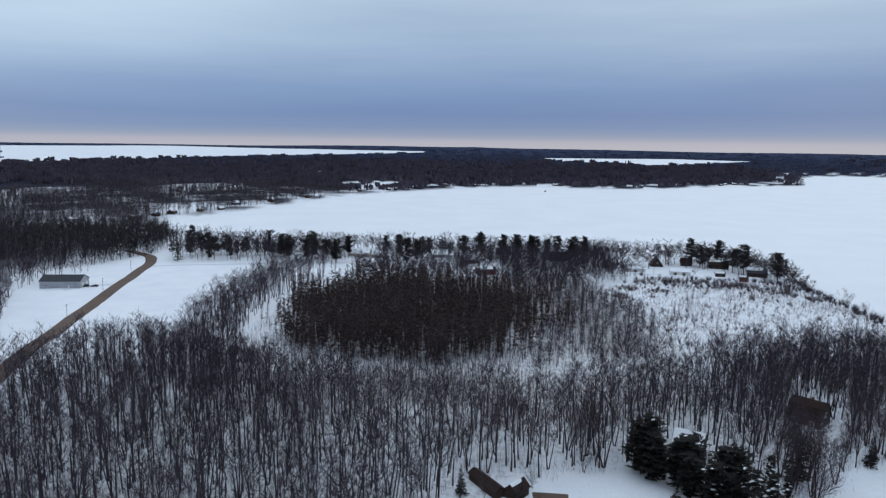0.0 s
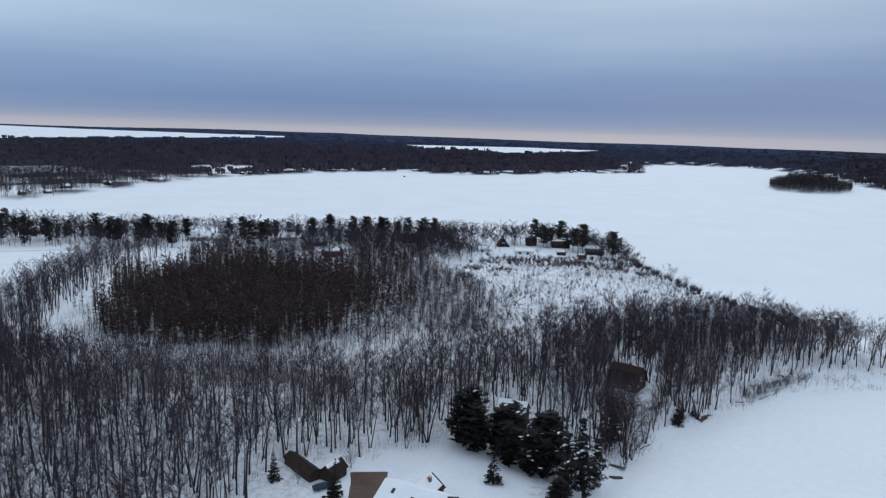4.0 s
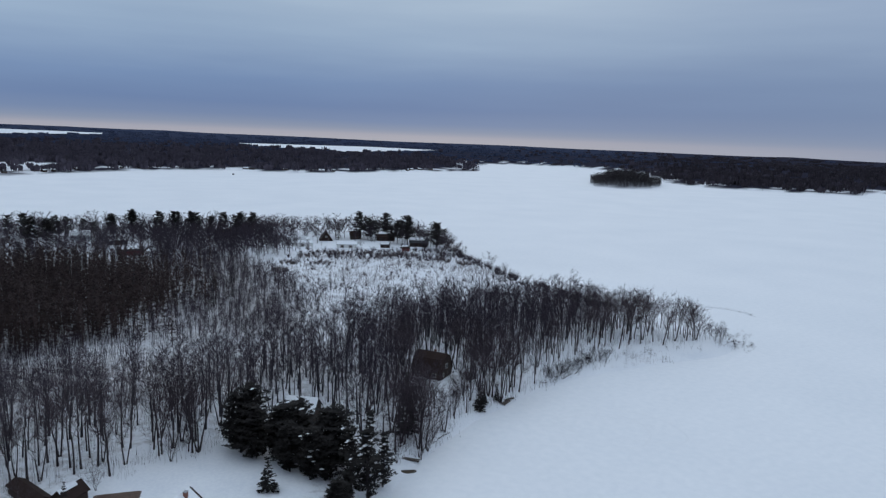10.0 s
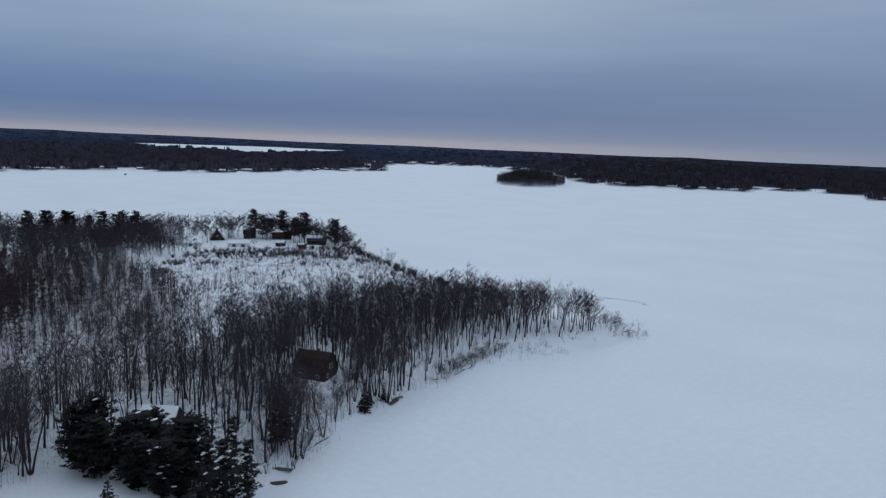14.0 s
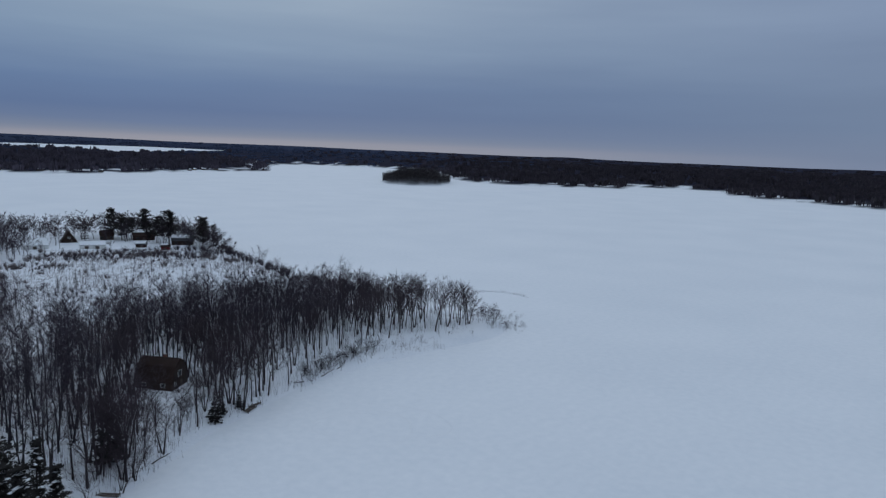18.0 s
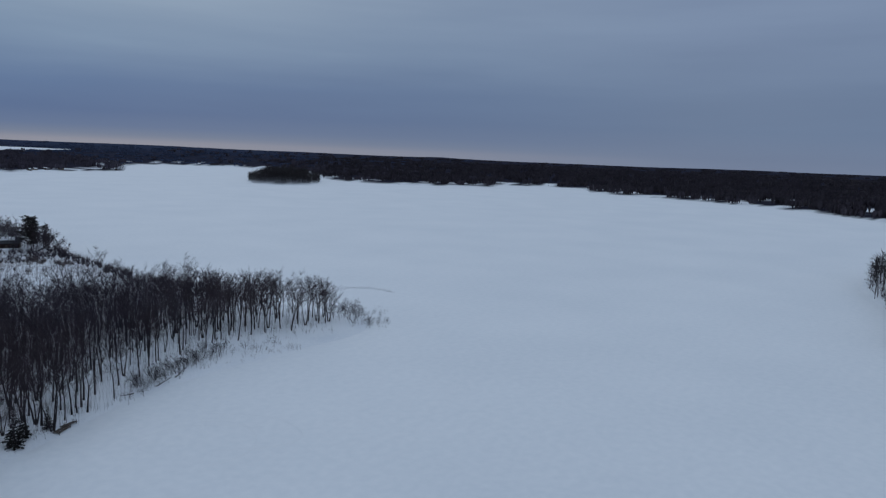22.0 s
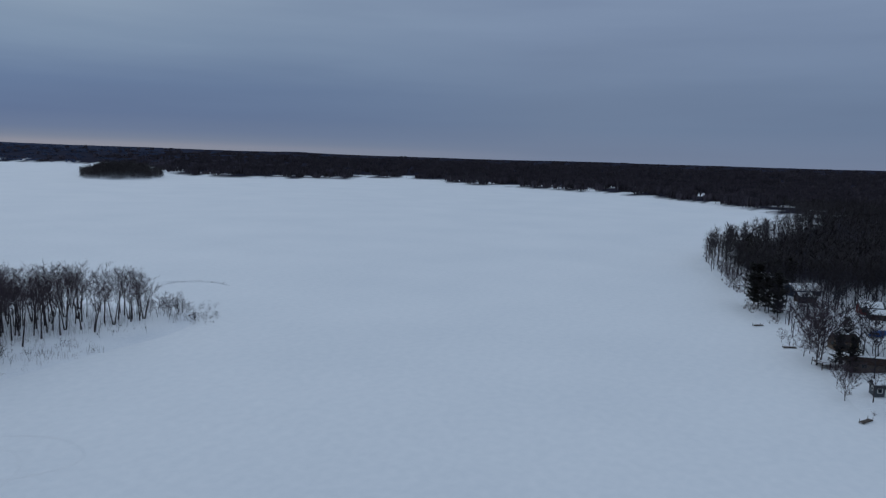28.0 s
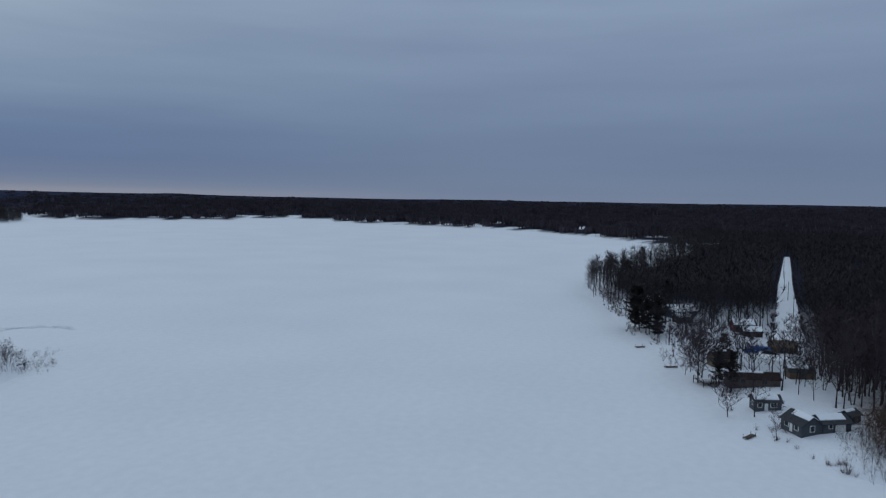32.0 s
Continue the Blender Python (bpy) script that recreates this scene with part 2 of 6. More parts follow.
GLASS.node_tree.nodes["Principled BSDF"].inputs["Base Color"].default_value = (0.02, 0.025, 0.03, 1)
GLASS.node_tree.nodes["Principled BSDF"].inputs["Roughness"].default_value = 0.08


# ---- mesh helpers ----
def quick_mesh(name, verts, tris, mat, smooth_faces=False):
    """A mesh from arrays of corners and triangles."""
    verts, tris = np.asarray(verts, np.float32), np.asarray(tris, np.int32)
    me = bpy.data.meshes.new(name)
    me.vertices.add(len(verts))
    me.vertices.foreach_set("co", verts.ravel())
    me.loops.add(tris.size)
    me.loops.foreach_set("vertex_index", tris.ravel())
    k = tris.shape[1]
    me.polygons.add(len(tris))
    me.polygons.foreach_set("loop_start", np.arange(0, tris.size, k, dtype=np.int32))
    me.update(calc_edges=True)
    me.materials.append(mat)
    if smooth_faces:
        me.polygons.foreach_set("use_smooth", np.ones(len(tris), bool))
    return me


class Shape:
    """Corners and triangles, gathered piece by piece."""

    def __init__(self):
        self.v, self.f, self.n = [], [], 0

    def put(self, v, f):
        self.v.append(np.asarray(v, float))
        self.f.append(np.asarray(f, int) + self.n)
        self.n += len(v)

    def done(self):
        return np.concatenate(self.v), np.concatenate(self.f)

    def stick(self, a, b, ra, rb, sides=3):
        """A tapered stick from a to b."""
        a, b = np.asarray(a, float), np.asarray(b, float)
        d = (b - a) / (np.linalg.norm(b - a) + 1e-9)
        u = np.cross(d, (0, 0, 1) if abs(d[2]) < 0.9 else (1, 0, 0))
        u /= np.linalg.norm(u)
        w = np.cross(d, u)
        ang = np.arange(sides) * 2 * math.pi / sides
        ring = np.cos(ang)[:, None] * u + np.sin(ang)[:, None] * w
        v = np.concatenate([a + ra * ring, b + rb * ring])
        f = []
        for i in range(sides):
            j = (i + 1) % sides
            f += [(i, j, sides + j), (i, sides + j, sides + i)]
        self.put(v, f)

    def blade(self, a, b, width, side):
        """A thin twig or needle spray: one triangle from a to b."""
        a, b, side = np.asarray(a, float), np.asarray(b, float), np.asarray(side, float)
        self.put([a - side * width, a + side * width, b], [(0, 1, 2)])


def scatter(template, places):
    """One array of corners and triangles from a template laid at rows of (x, y, z, turn, size, lean)."""
    tv, tf = template
    p = np.asarray(places, float)
    c, s = np.cos(p[:, 3]), np.sin(p[:, 3])
    x = tv[None, :, 0] * c[:, None] - tv[None, :, 1] * s[:, None]
    y = tv[None, :, 0] * s[:, None] + tv[None, :, 1] * c[:, None]
    z = np.repeat(tv[None, :, 2], len(p), 0)
    x = (x + z * p[:, 5:6]) * p[:, 4:5] + p[:, 0:1]
    y = (y + z * p[:, 6:7]) * p[:, 4:5] + p[:, 1:2]
    z = z * p[:, 4:5] * p[:, 7:8] + p[:, 2:3]
    v = np.stack([x, y, z], 2).reshape(-1, 3)
    f = (tf[None] + (np.arange(len(p)) * len(tv))[:, None, None]).reshape(-1, 3)
    return v, f


def joined(name, batches, mat, label, category):
    """Many templates, each with its places, as one mesh of kind stuff."""
    vs, fs, n = [], [], 0
    for tpl, pl in batches:
        if len(pl):
            v, f = scatter(tpl, pl)
            vs.append(v)
            fs.append(f + n)
            n += len(v)
    ob = new(name, quick_mesh(name, np.concatenate(vs), np.concatenate(fs), mat))
    return tagged(ob, label, category, kind="stuff")


def part(name, bm, mat, parent, label=""):
    me = bpy.data.meshes.new(name)
    bm.to_mesh(me)
    bm.free()
    me.materials.append(mat)
    ob = new(name, me)
    ob.parent = parent
    if label:
        ob["label"] = label
    return ob


def shape_part(name, shp, mat, parent, label=""):
    v, f = shp.done()
    ob = new(name, quick_mesh(name, v, f, mat))
    ob.parent = parent
    if label:
        ob["label"] = label
    return ob


def box(bm, x0, x1, y0, y1, z0, z1):
    vs = [bm.verts.new(c) for c in ((x0, y0, z0), (x1, y0, z0), (x1, y1, z0), (x0, y1, z0), (x0, y0, z1), (x1, y0, z1), (x1, y1, z1), (x0, y1, z1))]
    for f in ((3, 2, 1, 0), (4, 5, 6, 7), (0, 1, 5, 4), (1, 2, 6, 5), (2, 3, 7, 6), (3, 0, 4, 7)):
        bm.faces.new([vs[i] for i in f])
    return vs


def prism(bm, pts, axis, a, b):
    """A flat outline drawn out along an axis: 'x' (pts are y, z), 'y' (x, z) or 'z' (x, y)."""
    def at(p, s):
        return {"x": (s, p[0], p[1]), "y": (p[0], s, p[1]), "z": (p[0], p[1], s)}[axis]
    lo = [bm.verts.new(at(p, a)) for p in pts]
    hi = [bm.verts.new(at(p, b)) for p in pts]
    n = len(pts)
    bm.faces.new(lo)
    bm.faces.new(hi[::-1])
    for i in range(n):
        bm.faces.new([lo[i], hi[i], hi[(i + 1) % n], lo[(i + 1) % n]])
    bmesh.ops.recalc_face_normals(bm, faces=bm.faces)


def empty(name, m, label, category, group=""):
    e = new(name)
    e.matrix_basis = m
    return tagged(e, label, category, group)


# the plan is drawn in units of U metres; heights are in metres
U = 1.5
# plan of the shores
LAKE = [(20, -300), (24, -60), (40, 40), (50, 75), (57, 100), (61, 112), (66, 118), (76, 126), (88, 135), (100, 141), (112, 147.5), (122, 150), (136, 152),
        (155, 153.5), (170, 153.5), (178, 155), (186, 160), (191, 165), (191, 171), (187, 181), (183, 196), (180, 211), (176, 240), (174, 270), (175, 296),
        (177, 326), (180, 345), (181, 375), (173, 405), (146, 425), (79, 443), (6, 450), (-54, 455), (-121, 455), (-173, 470), (-205, 522),
        (-234, 550), (-242, 590), (-222, 640), (-196, 705), (-166, 802)]
LAKE += [(-122, 945), (-60, 1030), (10, 1107), (90, 1180), (165, 1192), (250, 1150), (330, 1155), (420, 1208), (560, 1285), (682, 1325), (720, 1390),
         (830, 1620), (935, 1782), (965, 1842), (1087, 1830), (1115, 1834), (1205, 1690), (1120, 1350), (1009, 1156), (913, 1033), (872, 898), (895, 830), (968, 778), (1024, 716),
         (1125, 781), (1195, 727), (1214, 651), (1063, 555), (1025, 370), (935, 205), (846, 121), (740, 65), (640, 40), (500, 62), (420, 76),
         (370, 72), (334, 59), (312, 53), (281, 46), (251, 34), (233, 27), (215, 24), (203, 21), (193, 15), (185, 9), (181, 0), (172, -40),
         (140, -300)]
ISLAND = [(800, 1085), (700, 960), (659, 885), (675, 835), (725, 840), (790, 890), (850, 960), (900, 1050), (880, 1085)]


def shore_distance(x, y, loop):
    """Signed distance to a closed loop, positive inside."""
    p = np.array(loop, float)
    q = np.roll(p, -1, 0)
    best = np.full(x.shape, 1e9)
    inside = np.zeros(x.shape, bool)
    for (ax, ay), (bx, by) in zip(p, q):
        ux, uy = bx - ax, by - ay
        s = np.clip(((x - ax) * ux + (y - ay) * uy) / (ux * ux + uy * uy), 0, 1)
        best = np.minimum(best, np.hypot(x - ax - s * ux, y - ay - s * uy))
        if ay != by:
            cross = ((ay > y) != (by > y)) & (x < (y - ay) / (by - ay) * ux + ax)
            inside ^= cross
    return np.where(inside, best, -best)


def smooth(a, b, v):
    s = np.clip((v - a) / (b - a), 0, 1)
    return s * s * (3 - 2 * s)


def waves(x, y, size, seed):
    """Cheap rolling noise, about -1 to 1."""
    a = seed * 1.7
    return (np.sin(x / size + a) * np.cos(y / size * 1.13 + 2 * a) + 0.6 * np.sin((x + 0.7 * y) / size * 1.9 + 3 * a)
            + 0.5 * np.cos((x * 0.6 - y) / size * 2.7 + a)) / 1.7


def height(x, y):
    """The land's height over the ice in metres at a place of the plan; below zero under the lake."""
    x, y = np.asarray(x, float), np.asarray(y, float)
    d = -shore_distance(x, y, LAKE)
    d = np.maximum(d, shore_distance(x, y, ISLAND))
    r = np.hypot(x, y)
    az = np.degrees(np.arctan2(x, y))
    rim = 87 - 34 * smooth(-10, 72, az)
    far = np.clip((r - 1300) / 1850, 0, 1)
    up = (rim * far ** 1.2 + smooth(1900, 3000, r) * waves(x, y, 300, 3) * 4) * smooth(0, 260, d)
    z = 3.0 * (1 - np.exp(-np.maximum(d, 0) / 8)) + 0.7 * waves(x, y, 23, 1) * smooth(5, 40, d) + 0.14 * waves(x, y, 5, 2) * smooth(1, 8, d)
    z = z + 6 * smooth(0, 150, d) * smooth(700, 1000, r) + up
    z = z + 6.0 * smooth(0, 45, shore_distance(x, y, ISLAND))
    for way, rise, wide in ((50.2, 4.0, 1.3), (2.4, 4.0, 1.8), (75.0, 1.5, 2.0), (88.0, 1.5, 1.2)):
        z = z + rise * np.exp(-((az - way) / wide) ** 2) * smooth(2300, 2900, r)
    return np.where(d > 0, z, -2.0 * (1 - np.exp(np.minimum(d, 0) / 4)))


# ---- the land, the ice and the far lakes ----
def z_at(x, y):
    return float(height(np.array([x]), np.array([y]))[0])


def in_loop(x, y, loop):
    return shore_distance(np.asarray(x, float), np.asarray(y, float), loop) > 0


FAR_LAKES = {"north_lake": [(-990, 1565), (-849, 1804), (-648, 2090), (-352, 2362), (-74, 2574), (-72, 2658), (-521, 2752), (-1056, 2710), (-1514, 2401)],
             "middle_lake": [(320, 2265), (343, 2090), (458, 2005), (526, 1900), (590, 1910), (743, 1992), (937, 2143), (753, 2264)],
             "pond": [(-283, 1431), (-231, 1467), (-237, 1507), (-294, 1490)]}

az = np.radians(np.concatenate([np.arange(-50, 120, 0.5), np.arange(120, 310, 5)]))
rr = np.concatenate([[0.5], np.arange(6, 100, 6.0), np.arange(100, 460, 3.0), np.geomspace(460, 3260, 105)])
gx, gy = np.outer(rr, np.sin(az)), np.outer(rr, np.cos(az))
gz = height(gx.ravel(), gy.ravel())
for loop in FAR_LAKES.values():
    gz = gz - 3.5 * (shore_distance(gx.ravel(), gy.ravel(), loop) > 0)
nr, na = gx.shape
idx = np.arange(nr * na).reshape(nr, na)
nxt = np.roll(idx, -1, 1)
quads = np.stack([idx[:-1], idx[1:], nxt[1:], nxt[:-1]], 2).reshape(-1, 4)
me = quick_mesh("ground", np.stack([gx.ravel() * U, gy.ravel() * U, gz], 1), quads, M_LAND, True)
fx, fy = gx.ravel(), gy.ravel()
rad = np.hypot(fx, fy)
dist = -shore_distance(fx, fy, LAKE)
east = (fx > 225) & (fy < 200) & (rad < 700)
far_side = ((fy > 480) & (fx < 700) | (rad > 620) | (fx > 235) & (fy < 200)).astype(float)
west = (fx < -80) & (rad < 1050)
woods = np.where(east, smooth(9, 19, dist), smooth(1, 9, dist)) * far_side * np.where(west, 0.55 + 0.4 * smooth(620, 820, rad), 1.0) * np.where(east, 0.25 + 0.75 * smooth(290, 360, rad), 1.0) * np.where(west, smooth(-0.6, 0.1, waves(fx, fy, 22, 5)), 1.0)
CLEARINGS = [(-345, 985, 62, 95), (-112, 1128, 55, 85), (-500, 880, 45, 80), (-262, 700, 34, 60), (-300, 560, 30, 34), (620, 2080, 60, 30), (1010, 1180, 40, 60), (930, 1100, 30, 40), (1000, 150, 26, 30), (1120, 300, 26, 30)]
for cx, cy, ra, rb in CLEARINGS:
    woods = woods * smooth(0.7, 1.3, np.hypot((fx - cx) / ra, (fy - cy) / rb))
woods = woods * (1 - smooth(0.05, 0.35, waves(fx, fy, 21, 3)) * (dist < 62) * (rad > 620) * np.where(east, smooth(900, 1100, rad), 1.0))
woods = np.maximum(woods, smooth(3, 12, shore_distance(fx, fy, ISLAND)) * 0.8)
FIELD = [(-128, 232), (-146, 290), (-150, 350), (-96, 366), (-74, 320), (-76, 230), (-84, 180)]
bog = 0.24 * smooth(-72, -58, fx) * smooth(85, 60, fx) * smooth(150, 185, fy) * smooth(360, 330, fy) + 0.17 * smooth(20, 60, fx) * smooth(185, 165, fx) * smooth(190, 215, fy) * smooth(350, 335, fy)
# fallen leaves, with the trees' shade on the snow painted in too
litter_shade = (0.09 + 0.22 * smooth(215, 170, rad)) * smooth(2, 10, dist) + bog - 0.4 * smooth(-12, 6, shore_distance(fx, fy, FIELD))
# painted darker for shade under the dense east trees, and for bank brush
litter_shade = litter_shade + 0.35 * smooth(203, 215, fx) * smooth(6, -2, fy) + 0.3 * smooth(186, 194, fx) * smooth(230, 205, fx) * smooth(9, 3, fy) * smooth(-20, -8, fy)
litter_shade = litter_shade - 0.4 * smooth(22, 12, np.hypot(fx - 30, fy - 119))
col = me.color_attributes.new("litter_shade", "FLOAT_COLOR", "POINT")
# third channel: where the blue haze tint is painted, far to the north
col.data.foreach_set("color", np.stack([litter_shade, woods, smooth(2000, 2900, rad) * (1 - 0.9 * smooth(28, 52, np.degrees(np.arctan2(fx, fy)))), 0 * woods + 1], 1).astype(np.float32).ravel())
ground = tagged(new("ground", me), "snow-covered land, leaf-strewn and painted darker for shade under bare woods", "ground", kind="structure")

bm = bmesh.new()
ring = [bm.verts.new(((520 + 1500 * math.sin(a)) * U, (760 + 1500 * math.cos(a)) * U, 0)) for a in np.linspace(0, 2 * math.pi, 96, endpoint=False)]
bm.faces.new(ring[::-1])
bmesh.ops.recalc_face_normals(bm, faces=bm.faces)
ice = part("frozen_lake", bm, M_ICE, None)
tagged(ice, "wide frozen lake under smooth wind-packed snow", "lake", kind="structure")


def far_lake(name, loop):
    """A far sheet of snowy ice, following the lie of the land."""
    bm = bmesh.new()
    vs = []
    for k, (x, y) in enumerate(loop):
        vs.append(bm.verts.new((x * U, y * U, z_at(x, y) + 1.5)))
    f = bm.faces.new(vs)
    bmesh.ops.triangulate(bm, faces=[f])
    for _ in range(3):
        bmesh.ops.subdivide_edges(bm, edges=bm.edges[:], cuts=1, use_grid_fill=True)
    for v in bm.verts:
        v.co.z = z_at(v.co.x / U, v.co.y / U) + 1.5
    bmesh.ops.recalc_face_normals(bm, faces=bm.faces)
    tagged(part(name, bm, M_ICE, None), "far frozen lake white between dark woods", "lake", kind="structure")


for nm, loop in FAR_LAKES.items():
    far_lake(nm, loop)


# ---- trees ----
def bare_tree(seed, h=17.0, stems=1, leaders=3, side=5, fans=5, sides=5, bole=0.42, spread=1.0, tw=0.03, cheap=False):
    """A leafless hardwood: the trunk with its rising leaders, and a crown of branches and fine twigs."""
    rnd = random.Random(seed)
    trunk, crown = Shape(), Shape()

    def twig_fan(at, d, ln, n):
        for k in range(n):
            q = d + np.array([rnd.gauss(0, 0.55), rnd.gauss(0, 0.55), rnd.gauss(0.12, 0.4)])
            q /= np.linalg.norm(q)
            o = np.cross(q, (rnd.gauss(0, 1), rnd.gauss(0, 1), rnd.gauss(0, 1)))
            o /= np.linalg.norm(o) + 1e-6
            crown.blade(at - q * ln * 0.1, at + q * ln * rnd.uniform(0.6, 1.15), tw, o)

    for st in range(stems):
        a = rnd.uniform(0, 6.28) if stems == 1 else 6.28 * st / stems + rnd.uniform(-0.5, 0.5)
        tilt = rnd.uniform(0.0, 0.05) if stems == 1 else rnd.uniform(0.08, 0.24)
        p = np.array([0.15 * math.cos(a) * (stems > 1), 0.15 * math.sin(a) * (stems > 1), -0.4])
        hh = h * (1.0 if st == 0 else rnd.uniform(0.75, 0.98))
        r0 = h * 0.0125 * rnd.uniform(0.8, 1.25) / (1 + 0.2 * (stems - 1))
        top = hh * bole * rnd.uniform(0.85, 1.2)
        d = np.array([math.cos(a) * tilt, math.sin(a) * tilt, 1.0])
        n = 2 if cheap else 3
        line = [(p, r0 * 1.3)]
        for i in range(n):
            d = d + np.array([rnd.gauss(0, 0.035), rnd.gauss(0, 0.035), 0])
            p = p + d * (top + 0.4) / n
            line.append((p, r0 * (1 - 0.32 * (i + 1) / n)))
        for (q0, w0), (q1, w1) in zip(line, line[1:]):
            trunk.stick(q0, q1, w0, w1, sides)
        turn = rnd.uniform(0, 6.28)
        for k in range(leaders):
            b = turn + 6.28 * k / leaders + rnd.uniform(-0.5, 0.5)
            out = (rnd.uniform(0.05, 0.22) if k == 0 else rnd.uniform(0.36, 0.85)) * spread
            start = line[-1][0] if k < 2 else line[-2][0] + (line[-1][0] - line[-2][0]) * rnd.uniform(0.4, 1.0)
            end_z = hh * (rnd.uniform(0.93, 1.0) - 0.2 * out)
            q, e = start, d * 0.5 + np.array([math.cos(b) * out * 1.3, math.sin(b) * out * 1.3, 0.6])
            w = line[-1][1] * (0.72 if k == 0 else 0.5)
            m = 2 if cheap else 3
            step = (end_z - start[2]) / m
            for i in range(m):
                e = e / max(e[2], 0.2)
                q2 = q + e * step
                w2 = w * (0.55 if i < m - 1 else 0.3)
                trunk.stick(q, q2, w, w2, 3)
                for j in range(max(1, round(side / m) + (i > 0))):
                    f = rnd.random()
                    base = q + (q2 - q) * f
                    c = rnd.uniform(0, 6.28)
                    bd = np.array([math.cos(c), math.sin(c), rnd.uniform(0.35, 1.1)]) + e * 0.35
                    bd /= np.linalg.norm(bd)
                    ln = h * rnd.uniform(0.12, 0.23) * spread * (1.15 - 0.4 * (i + f) / m)
                    tip = base + bd * ln
                    if cheap or side < 7:
                        o = np.cross(bd, (rnd.gauss(0, 1), rnd.gauss(0, 1), 0.3))
                        crown.blade(base, tip, tw * 1.5, o / (np.linalg.norm(o) + 1e-6))
                    else:
                        crown.stick(base, tip, w2 * 0.6 + 0.012, 0.012, 3)
                    for g_ in range(2):
                        twig_fan(base + bd * ln * (0.4 + 0.5 * g_), bd, h * 0.115, max(1, fans // 2))
                q, w = q2, w2
                e = e * np.array([0.62, 0.62, 1.0]) + np.array([rnd.gauss(0, 0.07), rnd.gauss(0, 0.07), 0])
            twig_fan(q, e / np.linalg.norm(e), h * 0.10, fans)
    return trunk, crown


def white_pine(seed, h=15.0, radius=3.4, whorls=12, boughs=6, tufts=9, bare=0.18, point=0.7, gaps=0.25, tuft=0.62, snow=0.0):
    """An old pine: uneven whorls of level boughs that end in upturned tufts of needles."""
    rnd = random.Random(seed)
    trunk, crown, white = Shape(), Shape(), Shape()
    bend = rnd.uniform(-0.25, 0.25)
    trunk.stick((0, 0, -0.4), (bend, 0.1, h * 0.55), h * 0.016, h * 0.010, 6)
    trunk.stick((bend, 0.1, h * 0.55), (bend * 1.3, 0.1, h * 0.98), h * 0.010, 0.03, 4)
    lop = rnd.uniform(0, 6.28)
    for i in range(whorls):
        f = (i + 0.5) / whorls
        z = h * (bare + (0.97 - bare) * f)
        env = min(1.0, 0.45 + 1.9 * f) * (1 - f) ** point + 0.10
        if rnd.random() < gaps:
            env *= rnd.uniform(0.3, 0.65)
        turn = rnd.uniform(0, 6.28)
        n = max(3, round(boughs * (0.55 + 0.45 * env)))
        for k in range(n):
            a = turn + 6.28 * k / n + rnd.uniform(-0.35, 0.35)
            ln = radius * env * rnd.uniform(0.62, 1.2) * (1 + 0.22 * math.cos(a - lop))
            base = np.array([bend * min(1, f + 0.3), 0.1, z + rnd.uniform(-0.35, 0.35) * h / whorls])
            d = np.array([math.cos(a), math.sin(a), rnd.uniform(-0.16, 0.12) + 0.5 * f * f])
            elbow = base + d * ln * 0.6
            tip = elbow + (d + np.array([0, 0, 0.3])) * ln * 0.4
            crown.stick(base, elbow, 0.05, 0.03)
            across = np.array([-math.sin(a), math.cos(a), 0])
            for q in range(tufts):
                u = 0.28 + 0.72 * (q + rnd.random()) / tufts
                at = base + (elbow - base) * (u / 0.6) if u < 0.6 else elbow + (tip - elbow) * ((u - 0.6) / 0.4)
                at = at + across * rnd.gauss(0, 0.16) * ln * (0.4 + u) + np.array([0, 0, rnd.gauss(0.03, 0.10)])
                size = tuft * rnd.uniform(0.6, 1.25)
                c0 = rnd.uniform(0, 6.28)
                for t in range(4):
                    c = c0 + 1.57 * t + rnd.uniform(-0.4, 0.4)
                    r = np.array([math.cos(c), math.sin(c), rnd.uniform(0.0, 0.75)]) * size
                    w = np.array([-math.sin(c), math.cos(c), rnd.uniform(-0.3, 0.3)]) * size * 0.34
                    crown.put([at, at + r * 0.62 + w, at + r, at + r * 0.62 - w], [(0, 1, 2), (0, 2, 3)])
                if snow and u > 0.5 and rnd.random() < snow:
                    g_ = at + np.array([0, 0, size * 0.55])
                    white.put([g_ + np.array([math.cos(v) * size * 1.5, math.sin(v) * size * 0.8, -0.14]) for v in (0, 1.26, 2.5, 3.77, 5.0)] + [g_ + np.array([0, 0, 0.08])], [(0, 1, 5), (1, 2, 5), (2, 3, 5), (3, 4, 5), (4, 0, 5)])
    return (trunk, crown, white) if snow else (trunk, crown)


def whole(pair):
    a, b = pair[0].done(), pair[1].done()
    return np.concatenate([a[0], b[0]]), np.concatenate([a[1], b[1] + len(a[0])])


def split(pairs):
    """Trunks and crowns of tree shapes as two lists of templates."""
    return [p[0].done() for p in pairs], [p[1].done() for p in pairs]


